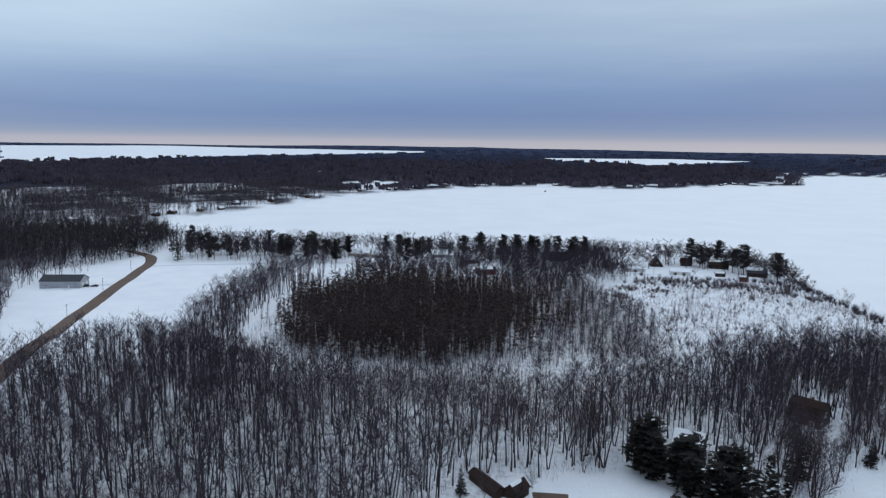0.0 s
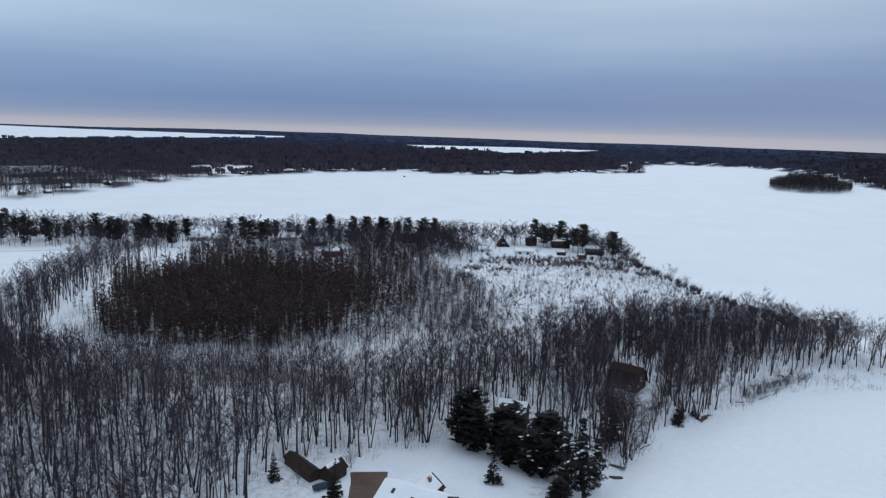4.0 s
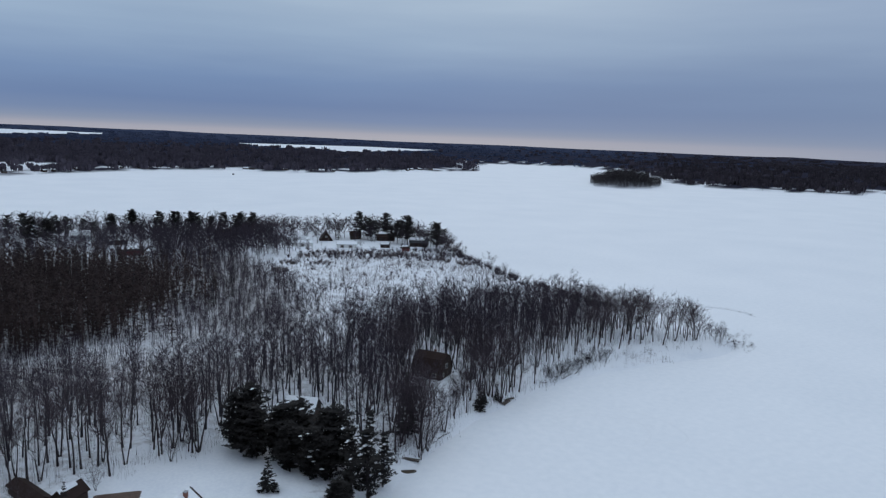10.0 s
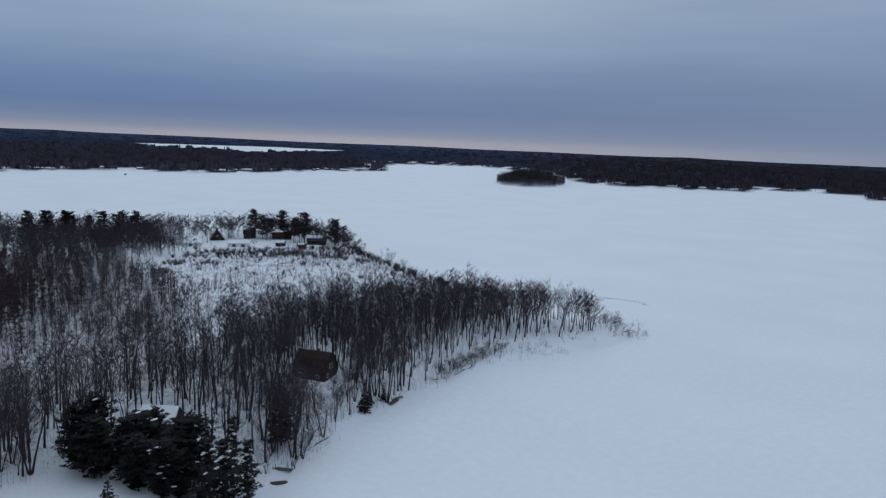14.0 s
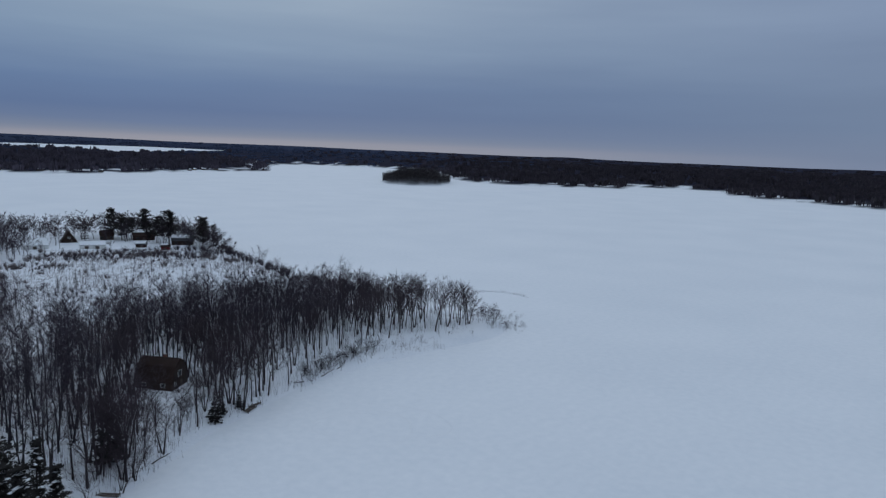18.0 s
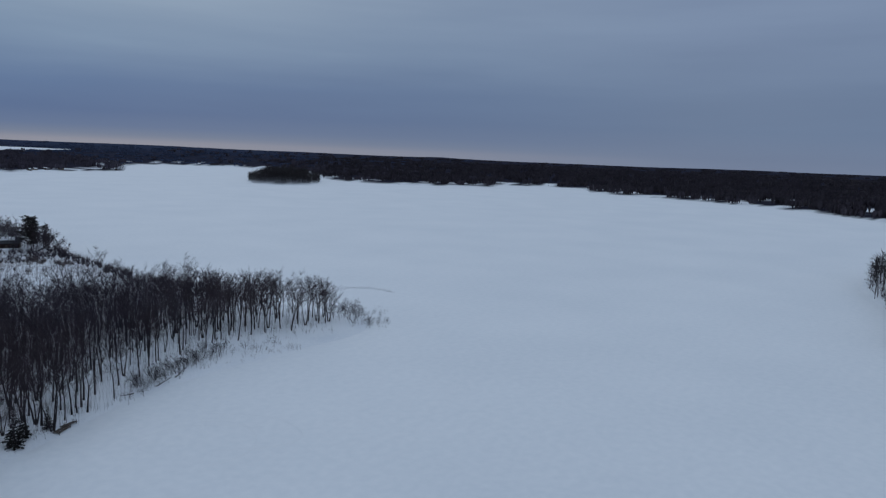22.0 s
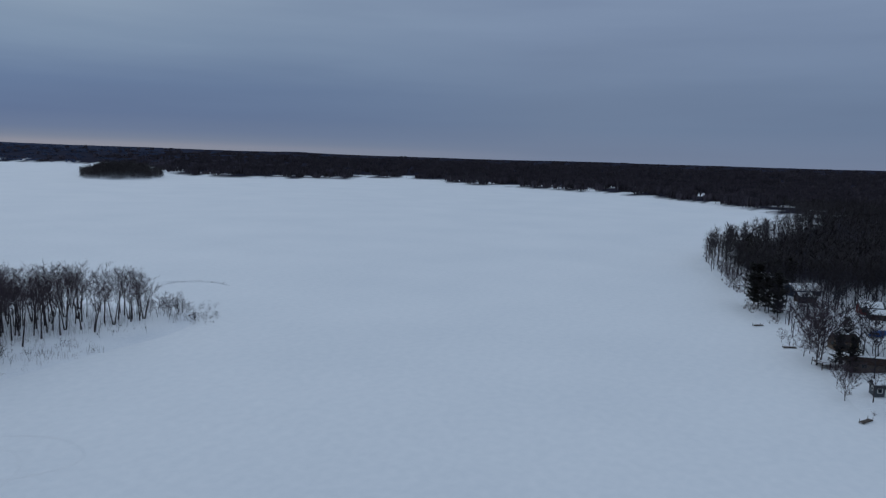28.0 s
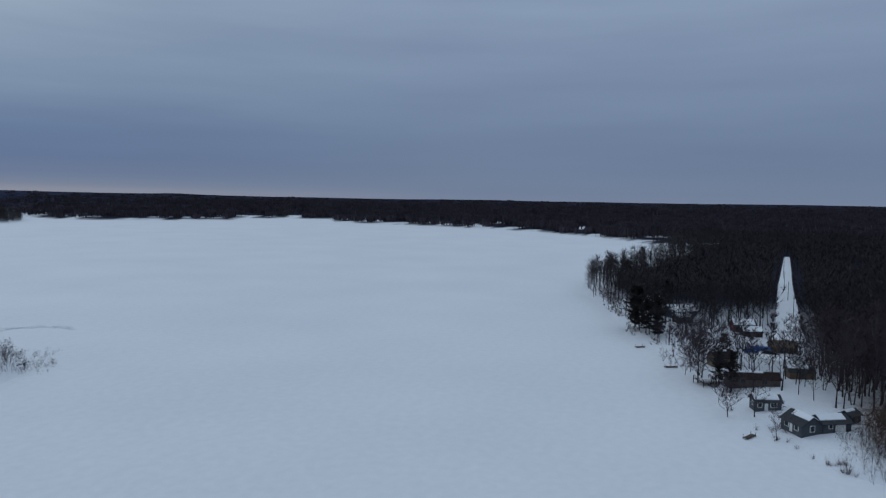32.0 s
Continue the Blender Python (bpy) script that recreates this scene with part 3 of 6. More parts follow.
def conifer(seed, h=14.0, radius=3.2, tiers=11, boughs=6, needles=9, bare=0.12, droop=-0.15, ragged=0.3, flat=False, point=1.0, snow=0.0, fine=1.0):
    """A pine or spruce: trunk, and a crown of boughs each with sprays of needles."""
    rnd = random.Random(seed)
    trunk, crown, white = Shape(), Shape(), Shape()
    trunk.stick((0, 0, -0.3), (0, 0, h * 0.5), h * 0.014, h * 0.009, 6)
    trunk.stick((0, 0, h * 0.5), (0.05, 0, h), h * 0.009, 0.02, 4)
    for i in range(tiers):
        f = (i + 0.5) / tiers
        z = h * (bare + (1 - bare) * f)
        env = (1 - f) ** point if not flat else math.sin(math.pi * min(1, 0.18 + 0.8 * f)) ** 0.7
        n = max(3, round(boughs * (0.5 + 0.5 * env)))
        turn = rnd.uniform(0, 6.28)
        for k in range(n):
            a = turn + 6.28 * k / n + rnd.uniform(-0.3, 0.3)
            ln = radius * max(env, 0.07) * rnd.uniform(1 - ragged, 1 + ragged * 0.6)
            if ln < 0.12:
                continue
            d = np.array([math.cos(a), math.sin(a), droop + rnd.uniform(-0.12, 0.22) + 0.35 * f])
            base = np.array([0, 0, z + rnd.uniform(-0.3, 0.3) * h / tiers])
            crown.stick(base, base + d * ln * 0.8, 0.045, 0.015)
            for q in range(needles):
                s = 0.25 + 0.75 * (q + rnd.random()) / needles
                at = base + d * ln * s
                b = a + rnd.gauss(0, 0.9)
                dd = np.array([math.cos(b), math.sin(b), rnd.uniform(-0.35, 0.35)])
                side = np.cross(dd, (rnd.gauss(0, 0.5), rnd.gauss(0, 0.5), 1))
                side /= np.linalg.norm(side)
                l = (ln * rnd.uniform(0.22, 0.42) + 0.15) * fine
                wd = l * rnd.uniform(0.25, 0.45)
                m = at + dd * l * 0.45
                crown.put([at - dd * l * 0.15, m + side * wd, at + dd * l, m - side * wd + np.array([0, 0, -0.1])], [(0, 1, 2), (0, 2, 3)])
                if snow and f < 0.75 and q > needles * 0.4 and rnd.random() < snow:
                    up = np.array([0, 0, 0.09])
                    white.put([at - dd * l * 0.2 + up, m + side * wd * 0.8 + up, at + dd * l * 0.8 + up, m - side * wd * 0.8 + up, m + up * 2.2], [(0, 1, 4), (1, 2, 4), (2, 3, 4), (3, 0, 4)])
    return (trunk, crown, white) if snow else (trunk, crown)


def tree_thing(name, pair, bark, leaf, label, category, group, crown="crown"):
    e = empty(name, Matrix(), label, category, group)
    shape_part("trunk", pair[0], bark, e)
    shape_part(crown, pair[1], leaf, e)
    if len(pair) > 2:
        tagged(shape_part("snow", pair[2], M_SNOW, e), "white snow on the boughs", kind="stuff")
    return e


def plant(protos, places, rnd):
    """Copies of tree things at rows of (x, y, size); the first of each kind is moved to its own place."""
    used = set()
    for x, y, s in places:
        k = rnd.randrange(len(protos))
        m = Matrix.Translation((x * U, y * U, z_at(x, y))) @ Matrix.Rotation(rnd.uniform(0, 6.28), 4, "Z") @ Matrix.Rotation(rnd.gauss(0, 0.03), 4, "X")
        if k in used:
            ob = copy_thing(protos[k], m)
        else:
            ob = protos[k]
            ob.matrix_basis = m
            used.add(k)
        ob.scale = (s * U * rnd.uniform(0.9, 1.1), s * U * rnd.uniform(0.9, 1.1), s * U)
    for k, p in enumerate(protos):
        if k not in used:
            for o in (*p.children_recursive, p):
                bpy.data.objects.remove(o)


def rows_of(x, y, rnd, lo, hi, lean=0.04, squash=0.15):
    """Places for scatter() on the land."""
    x, y = np.asarray(x, float), np.asarray(y, float)
    n = len(x)
    g = np.random.RandomState(rnd)
    return np.stack([x * U, y * U, height(x, y) - 0.1, g.uniform(0, 6.28, n), g.uniform(lo, hi, n) * U, g.normal(0, lean, n), g.normal(0, lean, n), 1 + g.uniform(-squash, squash, n)], 1)


def spread_in(loop, spacing, seed, jitter=0.75):
    """Points strewn in a loop, about that far apart."""
    p = np.array(loop, float)
    g = np.random.RandomState(seed)
    xs, ys = np.meshgrid(np.arange(p[:, 0].min(), p[:, 0].max(), spacing), np.arange(p[:, 1].min(), p[:, 1].max(), spacing))
    xs = xs.ravel() + g.uniform(-jitter, jitter, xs.size) * spacing
    ys = ys.ravel() + g.uniform(-jitter, jitter, ys.size) * spacing
    ok = shore_distance(xs, ys, loop) > 0
    return xs[ok], ys[ok]


# ---- buildings ----
def house(name, x, y, turn, long, wide, wall_h, roof_h, wall, roof, label, snow=1.0, windows=(), doors=(), chimney=None, over=0.4, trim=None, group="", lift=0.0, category="house",
          gambrel=False, skylights=(), size=1.4):
    """A house with its ridge along its own x. windows, doors: rows of (side, along, height, width, tall); sides f, b, l, r."""
    long, wide, wall_h, roof_h = long * size, wide * size, wall_h * (0.6 + 0.4 * size), roof_h * size
    z = max(z_at(x, y), 0.0) + lift
    e = empty(name, pose(x * U, y * U, z, 0, 0, turn), label, category, group)
    a, b = long / 2, wide / 2
    if gambrel:
        prof = [(-b, wall_h), (-b * 0.62, wall_h + roof_h * 0.68), (0, wall_h + roof_h), (b * 0.62, wall_h + roof_h * 0.68), (b, wall_h)]
    else:
        prof = [(-b, wall_h), (0, wall_h + roof_h), (b, wall_h)]
    bm = bmesh.new()
    prism(bm, [(-b, -0.6)] + prof + [(b, -0.6)], "x", -a, a)
    body = part("wall", bm, wall, e)
    t = 0.16
    slope = roof_h / b

    def slab(pts, x0, x1, lo, hi):
        bm = bmesh.new()
        prism(bm, [(p, q + lo) for p, q in pts] + [(p, q + hi) for p, q in reversed(pts)], "x", x0, x1)
        return bm
    for half, pts in enumerate((prof[:len(prof) // 2 + 1], prof[len(prof) // 2:])):
        pts = list(pts)
        if half == 0:
            pts[0] = (pts[0][0] - over, pts[0][1] - over * (slope if not gambrel else 1.4))
        else:
            pts[-1] = (pts[-1][0] + over, pts[-1][1] - over * (slope if not gambrel else 1.4))
        r = part("roof", slab(pts, -a - over, a + over, 0.02, t), roof, e)
        if snow > 0:
            q = 0.12
            lo, hi = (pts[0], pts[-1])
            cut = []
            for p in pts:
                cut.append(p)
            if snow < 1:
                eave, ridge = (pts[0], pts[-1]) if half == 0 else (pts[-1], pts[0])
                k = snow
                mid = (ridge[0] + (eave[0] - ridge[0]) * k, ridge[1] + (eave[1] - ridge[1]) * k)
                cut = [mid, ridge] if half == 0 else [ridge, mid]
            part("snow", slab(cut, -a - over + 0.1, a + over - 0.1 - (1 - snow) * long * 0.4, t + 0.005, t + 0.19), M_SNOW, r, "white snow blanket")
    for s in (-1, 1):
        # barge boards on both gables
        bm = bmesh.new()
        line = [(-b - over, prof[0][1] - over * slope)] + prof[1:-1] + [(b + over, prof[-1][1] - over * slope)]
        prism(bm, [(p, q - 0.16) for p, q in line] + [(p, q + 0.015) for p, q in reversed(line)], "x", s * (a + over) - 0.06, s * (a + over) + 0.02)
        part("barge_board", bm, roof, e)

    def place(side, along, up, w, h, out):
        bm = bmesh.new()
        if side in "fb":
            y0 = (-b - out) if side == "f" else b - 0.02
            box(bm, along - w / 2, along + w / 2, y0, y0 + out + 0.02, up, up + h)
        else:
            x0 = (-a - out) if side == "l" else a - 0.02
            box(bm, x0, x0 + out + 0.02, along - w / 2, along + w / 2, up, up + h)
        return bm
    for side, along, up, w, h in windows:
        along *= size
        fr = part("window", place(side, along, up, w + 0.24, h + 0.24, 0.05), trim or P_WHITE, e, "white window frame" if not trim else "")
        n = 2 if w > 1.3 else 1
        for i in range(n):
            part("pane", place(side, along - w / 2 + (i + 0.5) * w / n, up + 0.12, w / n - 0.05, h, 0.07), GLASS, fr, "dark glass pane")
    for side, along, up, w, h in doors:
        along *= size
        d = part("door", place(side, along, up, w, h, 0.06), trim or P_LOG, e)
        part("handle", place(side, along + w * 0.4, up + h * 0.48, 0.1, 0.1, 0.1), P_STEEL, d)
    for along, f, w, l in skylights:
        along *= size
        sy = -b * f
        sz = wall_h + roof_h * (1 - f)
        bm = bmesh.new()
        prism(bm, [(sy - l / 2, sz - l / 2 * slope + 0.1), (sy + l / 2, sz + l / 2 * slope + 0.1), (sy + l / 2, sz + l / 2 * slope + 0.46), (sy - l / 2, sz - l / 2 * slope + 0.46)], "x", along - w / 2, along + w / 2)
        part("skylight", bm, GLASS, e, "dark skylight pane")
    if chimney:
        cx, cy, ch = chimney
        cx, cy = cx * size, cy * size
        top = wall_h + roof_h + ch
        bm = bmesh.new()
        box(bm, cx - 0.4, cx + 0.4, cy - 0.35, cy + 0.35, wall_h * 0.8, top)
        c = part("chimney", bm, P_BRICK, e, "brick chimney")
        bm = bmesh.new()
        box(bm, cx - 0.48, cx + 0.48, cy - 0.43, cy + 0.43, top - 0.02, top + 0.12)
        part("chimney_cap", bm, P_STEEL, c)
    return e


def strip(name, pts, width, mat, label, category, lift=0.06, kind="structure", step=4.0, taper=1.0):
    """A road or trail draped on the land."""
    p = np.array(pts, float) * U
    seg = np.hypot(*np.diff(p, axis=0).T)
    s = np.concatenate([[0], np.cumsum(seg)])
    q = np.linspace(0, s[-1], max(3, int(s[-1] / step)))
    cx, cy = np.interp(q, s, p[:, 0]), np.interp(q, s, p[:, 1])
    k = np.ones(5) / 5
    if len(cx) > 8:
        cx[2:-2], cy[2:-2] = np.convolve(cx, k, "valid"), np.convolve(cy, k, "valid")
    dx, dy = np.gradient(cx), np.gradient(cy)
    n = np.hypot(dx, dy)
    nx, ny = dy / n, -dx / n
    v, f = [], []
    for i in range(len(cx)):
        wv = width * (1 + (taper - 1) * i / (len(cx) - 1)) * (1 + 0.025 * math.sin(i * 1.7))
        base = max(z_at(cx[i] / U, cy[i] / U), 0.0) + lift
        for o, dz in ((-0.5, -0.12), (-0.45, 0), (-0.15, 0.03), (0.15, 0.03), (0.45, 0), (0.5, -0.12)):
            v.append((cx[i] + nx[i] * o * wv, cy[i] + ny[i] * o * wv, base + dz))
        if i:
            for j in range(5):
                f.append((6 * i - 6 + j, 6 * i - 5 + j, 6 * i + j + 1, 6 * i + j))
    return tagged(new(name, quick_mesh(name, v, f, mat, True)), label, category, kind=kind)


W2 = [("f", -3, 1.0, 1.4, 1.2), ("f", 2.5, 1.0, 1.4, 1.2), ("l", 0, 1.0, 1.2, 1.2), ("r", 0, 1.0, 1.2, 1.2)]
D1 = [("f", 0, 0.1, 1.0, 2.0)]

# the road past the field, and the lane along the cottages
strip("road", [(-96, 92), (-112, 150), (-124, 190), (-133, 235), (-143, 288), (-153, 345), (-158, 372), (-166, 392), (-190, 415)], 9.0, M_ROAD, "brown sanded road clear of snow", "road", lift=0.12)
strip("lane", [(-154, 362), (-120, 370), (-90, 375), (-60, 379), (-20, 388), (14, 377), (65, 366), (91, 358), (120, 350), (150, 342), (166, 345)], 5.0, M_TRACKSNOW, "snowy lane packed by traffic", "road")
strip("driveway", [(-150, 312), (-158, 309), (-166, 298)], 6.0, M_TRACKSNOW, "packed snow driveway beside the steel barn", "driveway")

house("steel_barn", -169, 306, 4, 18.5, 10, 4.2, 2.2, P_LGREY, P_ROOFGREY, "long grey steel barn with grey roof beside the road", snow=0, trim=P_WHITE,
      windows=[("f", -6, 1.2, 1.0, 1.0)], doors=[("r", -2, 0.0, 3.4, 3.4), ("r", 2.4, 0.0, 2.6, 3.2), ("f", 4, 0, 1.0, 2.1)], category="barn")

# the cottage row on the north shore
house("ranch_house", -48.5, 405, -8, 13, 8, 2.5, 2.8, P_CREAM, P_ROOFGREY, "low cream house with snowy roof by the lane", windows=W2, doors=D1)
house("garage", -37, 401, -8, 8, 6.5, 2.4, 1.7, P_CREAM, P_ROOFGREY, "small cream garage under snow", doors=[("f", 0, 0, 3, 2.2)], category="garage")
house("red_barn", 21.8, 349, 12, 10, 6.5, 2.6, 1.9, P_RED, P_DKBROWN, "dark red barn with patchy snow on its roof", snow=0.6, doors=[("f", 1, 0, 2.4, 2.3)], windows=[("f", -3, 1, 0.9, 0.9)], category="barn")
house("brown_cottage", 67, 394, 10, 11, 7, 3.0, 2.8, P_BROWN, P_DKBROWN, "brown lake cottage with bare dark roof", snow=0, windows=W2, doors=D1, chimney=(2, 1, 0.9))
house("cottage", -2, 404, 5, 10, 7, 2.7, 2.3, P_LGREY, P_ROOFGREY, "grey cottage with snow on its roof", windows=W2, doors=D1)
house("white_shed", 101.5, 363, -12, 11, 5, 2.3, 1.3, P_WHITE, P_ROOFGREY, "low white shed under thick snow", doors=[("f", 0, 0, 2.2, 2)], category="shed")
house("boat_shelter", 104.5, 378, -12, 9, 5, 2.2, 1.2, P_LGREY, P_ROOFGREY, "low grey boat shelter under thick snow", doors=[("f", 0, 0, 2.6, 2)], category="shed")
house("a_frame_cabin", 119, 384, 80, 8, 7.2, 0.4, 5.3, P_DKBROWN, P_DKBROWN, "dark brown a-frame cabin with steep bare roof", snow=0, windows=[("l", 0, 2.6, 1.8, 1.2)], doors=[("l", -1.2, 0, 0.9, 2)], category="cabin")
house("white_garage", 122.7, 355.5, -16, 11, 5.5, 2.3, 1.3, P_WHITE, P_ROOFGREY, "long white garage under snow beside the lane", doors=[("f", -2.5, 0, 2.4, 2), ("f", 2, 0, 2.4, 2)], category="garage")
house("brown_lodge", 136, 385, -10, 8, 6, 3.0, 3.2, P_BROWN, P_DKBROWN, "brown lodge with steep dark roof", snow=0, trim=P_LOG, windows=W2, doors=D1, size=1.1)
house("dark_cottage", 150.5, 376, -14, 10.5, 7, 2.8, 2.0, P_DKBROWN, P_DKBROWN, "long dark brown cottage under pines", snow=0.25, trim=P_LOG, windows=W2, doors=D1)
house("end_cottage", 161.5, 353, -25, 10, 7, 2.8, 2.4, P_DKBROWN, P_ROOFGREY, "dark cottage at the point with snowy roof", snow=0.5, trim=P_LOG, windows=W2, doors=D1)
house("red_shed", 148.5, 338.5, -20, 4, 3, 2.1, 1.1, P_RED, P_DKBROWN, "small dull red shed beside bushes", snow=0.4, doors=[("f", 0, 0, 1.2, 1.8)], category="shed")
house("lean_to", 142, 351.5, -16, 5, 3, 2.0, 0.9, P_DKBROWN, P_ROOFGREY, "small dark shed with snow on its roof beside bushes", snow=0.7, doors=[("f", 0, 0, 1.4, 1.7)], category="shed")
house("hill_cottage", 15, 386, 20, 9, 7, 2.8, 2.4, P_BROWN, P_ROOFGREY, "brown cottage with snow on its roof among trees", windows=W2, doors=D1)
house("west_cottage", -142, 428, -5, 11, 7, 2.7, 2.1, P_BROWN, P_ROOFGREY, "brown cottage with snowy roof near the inlet", windows=W2, doors=D1)

# the homes in the near woods
house("gambrel_house", 87.9, 159.5, -48, 7.6, 6.2, 2.2, 3.9, P_BROWN, P_DKBROWN, "brown gambrel-roofed house among bare trees", snow=0, gambrel=True, over=0.35, size=1.5,
      windows=[("r", 0, 3.2, 1.9, 1.5), ("r", -1.6, 0.8, 1.0, 1.1), ("f", -2, 0.8, 1.3, 1.0), ("f", 2, 0.8, 1.3, 1.0)], doors=[("r", 0.6, 0.1, 1.2, 1.9)], chimney=(0.5, 0.6, 0.7))
house("snowy_house", 52.6, 140, -32, 6.4, 5.0, 4.4, 2.1, P_BROWN, P_ROOFGREY, "house with white snow roof behind pines", trim=P_LOG, windows=W2, doors=D1)
house("brown_shed", 8.8, 124.5, -60, 9.5, 2.6, 1.8, 0.8, P_BROWN, P_DKBROWN, "long low brown shed with bare shingle roof", snow=0, doors=[("f", 0, 0, 2.0, 1.9)], category="shed")
house("gabled_shed", 14.2, 121.6, 48, 4.2, 3.0, 2.2, 1.3, P_BROWN, P_DKBROWN, "small brown gabled shed beside the yard", snow=0.3, doors=[("r", 0, 0, 1.6, 1.9)], category="shed")
house("chalet", 26.9, 108.5, -38, 12, 8, 2.8, 2.0, P_BROWN, P_ROOFGREY, "chalet with snowy roof and dark skylights", windows=W2, doors=D1, skylights=[(-3.5, 0.45, 0.8, 1.2), (0.5, 0.6, 0.8, 1.2)])
house("chalet_wing", 28.6, 110.9, 52, 6, 5, 2.8, 1.9, P_BROWN, P_DKBROWN, "gabled chalet wing covered with snow", snow=0.82, chimney=(0.9, -0.7, 0.7), windows=[("r", 0, 1.0, 1.4, 1.3)])
strip("paved_yard", [(19.3, 108), (19.8, 115), (20.6, 122.5)], 10.0, M_ROAD, "bare brown paved yard beside the chalet", "driveway", lift=0.1)

# the east shore
house("grey_house", 200.3, 12.4, 30, 7.6, 6.0, 2.4, 2.0, P_GREY, P_ROOFGREY, "slate grey house with half snowy roof by the ice", snow=0.38, trim=P_WHITE, windows=[("l", 0, 0.8, 1.1, 1.3), ("b", -2, 0.8, 1.2, 1.1), ("b", 1.6, 0.8, 1.2, 1.1)], doors=[("b", 0, 0.0, 0.9, 2)], size=0.95)
house("grey_garage", 201.6, 8.2, -62, 8.6, 5.8, 2.3, 1.6, P_GREY, P_ROOFGREY, "grey garage wing with snowy roof beside the grey house", snow=0.6, trim=P_WHITE, doors=[("f", 1, 0, 2.6, 2)], windows=[("f", -2, 0.9, 0.9, 0.9)], category="garage", size=0.85)
house("tool_shed", 206.2, 4.6, -40, 4.2, 3.2, 2.0, 1.0, P_NAVY, P_ROOFGREY, "small dark shed beside the grey garage", snow=0.3, doors=[("f", 0, 0, 1.2, 1.8)], category="shed", size=1.0)
house("small_cabin", 211.5, 16.6, -75, 6, 4, 2.3, 1.2, P_GREY, P_ROOFGREY, "small grey cabin with snow on its roof", snow=0.7, windows=[("f", -2, 0.8, 1.0, 1.1), ("f", 1.2, 0.8, 1.5, 1.1), ("l", 0, 0.8, 1.0, 1.0)], doors=[("f", -0.5, 0, 0.9, 1.9)], trim=P_WHITE, category="cabin", size=1.1)
house("lake_house", 243, 22.5, -60, 8.5, 6.5, 2.8, 2.2, P_TAN, P_DKBROWN, "tan lake house with dark bare roof behind pines", snow=0.15, trim=P_LOG, windows=W2, doors=D1, lift=0.4, size=0.85)
house("long_house", 227, 17.5, -78, 13, 4.5, 2.4, 1.4, P_LOG, P_DKBROWN, "long weathered brown house between bare trees", snow=0.2, trim=P_LOG, windows=W2, doors=D1, size=1.1)
house("tan_garage", 259.5, 8.4, -80, 7.6, 5.5, 2.5, 1.5, P_TAN, P_TAN, "tan wooden garage with bare tan roof", snow=0, doors=[("f", 0, 0, 2.8, 2.1)], category="garage", size=1.1)
house("red_cottage", 288, 15, -75, 8, 5.5, 2.6, 2.0, P_RED, P_ROOFGREY, "dull red cottage with white snow roof", snow=0.8, trim=P_LOG, windows=W2, doors=D1, size=1.1)
house("red_garage", 281, 13.5, -75, 6.5, 4.5, 2.2, 1.2, P_DKBROWN, P_ROOFGREY, "low dark garage under snow beside the red cottage", doors=[("f", 0, 0, 2.2, 1.9)], category="garage", size=1.1)
house("blue_house", 307, 32, -55, 12, 7, 2.8, 2.2, P_NAVY, P_ROOFGREY, "navy house with broad snowy roof behind pines", trim=P_LOG, windows=W2, doors=D1, size=1.1)
house("pine_cabin", 296, 31, -60, 6.5, 5, 2.3, 1.4, P_DKBROWN, P_ROOFGREY, "dark cabin with snow on its roof under pines", snow=0.8, trim=P_LOG, windows=W2[2:], doors=D1, category="cabin", size=1.1)
house("back_cottage", 326, 42, -60, 9, 6, 2.8, 2.4, P_BROWN, P_ROOFGREY, "brown cottage with snowy roof under pines", trim=P_LOG, windows=W2, doors=D1, size=1.1)
house("low_shed", 235, 8.0, -78, 6.5, 4, 2.1, 1.1, P_TAN, P_ROOFGREY, "low tan shed with patchy snow on its roof", snow=0.4, doors=[("f", 0, 0, 2.0, 1.8)], category="shed", size=1.1)

strip("corridor", [(250, 12), (264, 7), (288, 3.4), (341, -2.4), (411, -10.2), (491, -20.2), (607, -34.5)], 11.5, M_SNOW, "cleared snowy corridor through dark woods", "clearing", lift=0.25, step=9, taper=0.45)

# ---- woods ----
rng = random.Random(11)
HARDWOODS = [(-112, 60), (-106, 140), (-113, 180), (-108, 202), (-88, 206), (-70, 194), (-40, 174), (-10, 161), (20, 161), (45, 170), (67, 188), (92, 207), (120, 212), (150, 208), (164, 199), (172, 190),
             (178, 178), (179, 169), (176, 164), (168, 163), (151, 164.5), (136, 164), (125, 160), (114, 149.5), (101, 143), (90, 138), (81, 131), (71, 121.5), (67, 120.5), (61, 130),
             (57, 142), (36, 135), (30, 124), (16, 128), (4, 128), (0, 117), (-6, 100), (-20, 60)]
BAND = [(-78, 176), (-82, 205), (-85, 225), (-87, 254), (-87, 290), (-83, 316), (-76, 336), (-60, 350), (-56, 338), (-66, 312), (-70, 288), (-70, 250), (-67, 222), (-60, 196), (-46, 184), (-44, 170)]
THICKET = [(-58, 260), (-49, 226), (-25, 204), (0, 201), (18, 214), (33, 246), (34, 278), (20, 300), (-20, 312), (-50, 300), (-58, 282)]
SAPLINGS = [(26, 196), (60, 205), (78, 240), (76, 290), (64, 335), (30, 345), (28, 300), (44, 262), (26, 218)]
ROADSIDE = [(0, 315), (40, 300), (90, 335), (92, 352), (60, 362), (28, 350), (10, 368), (-20, 380), (-45, 368), (-40, 310)]
MARSH = [(40, 190), (95, 188), (160, 190), (178, 205), (172, 240), (166, 270), (168, 300), (165, 335), (120, 345), (96, 338), (78, 300), (62, 240)]
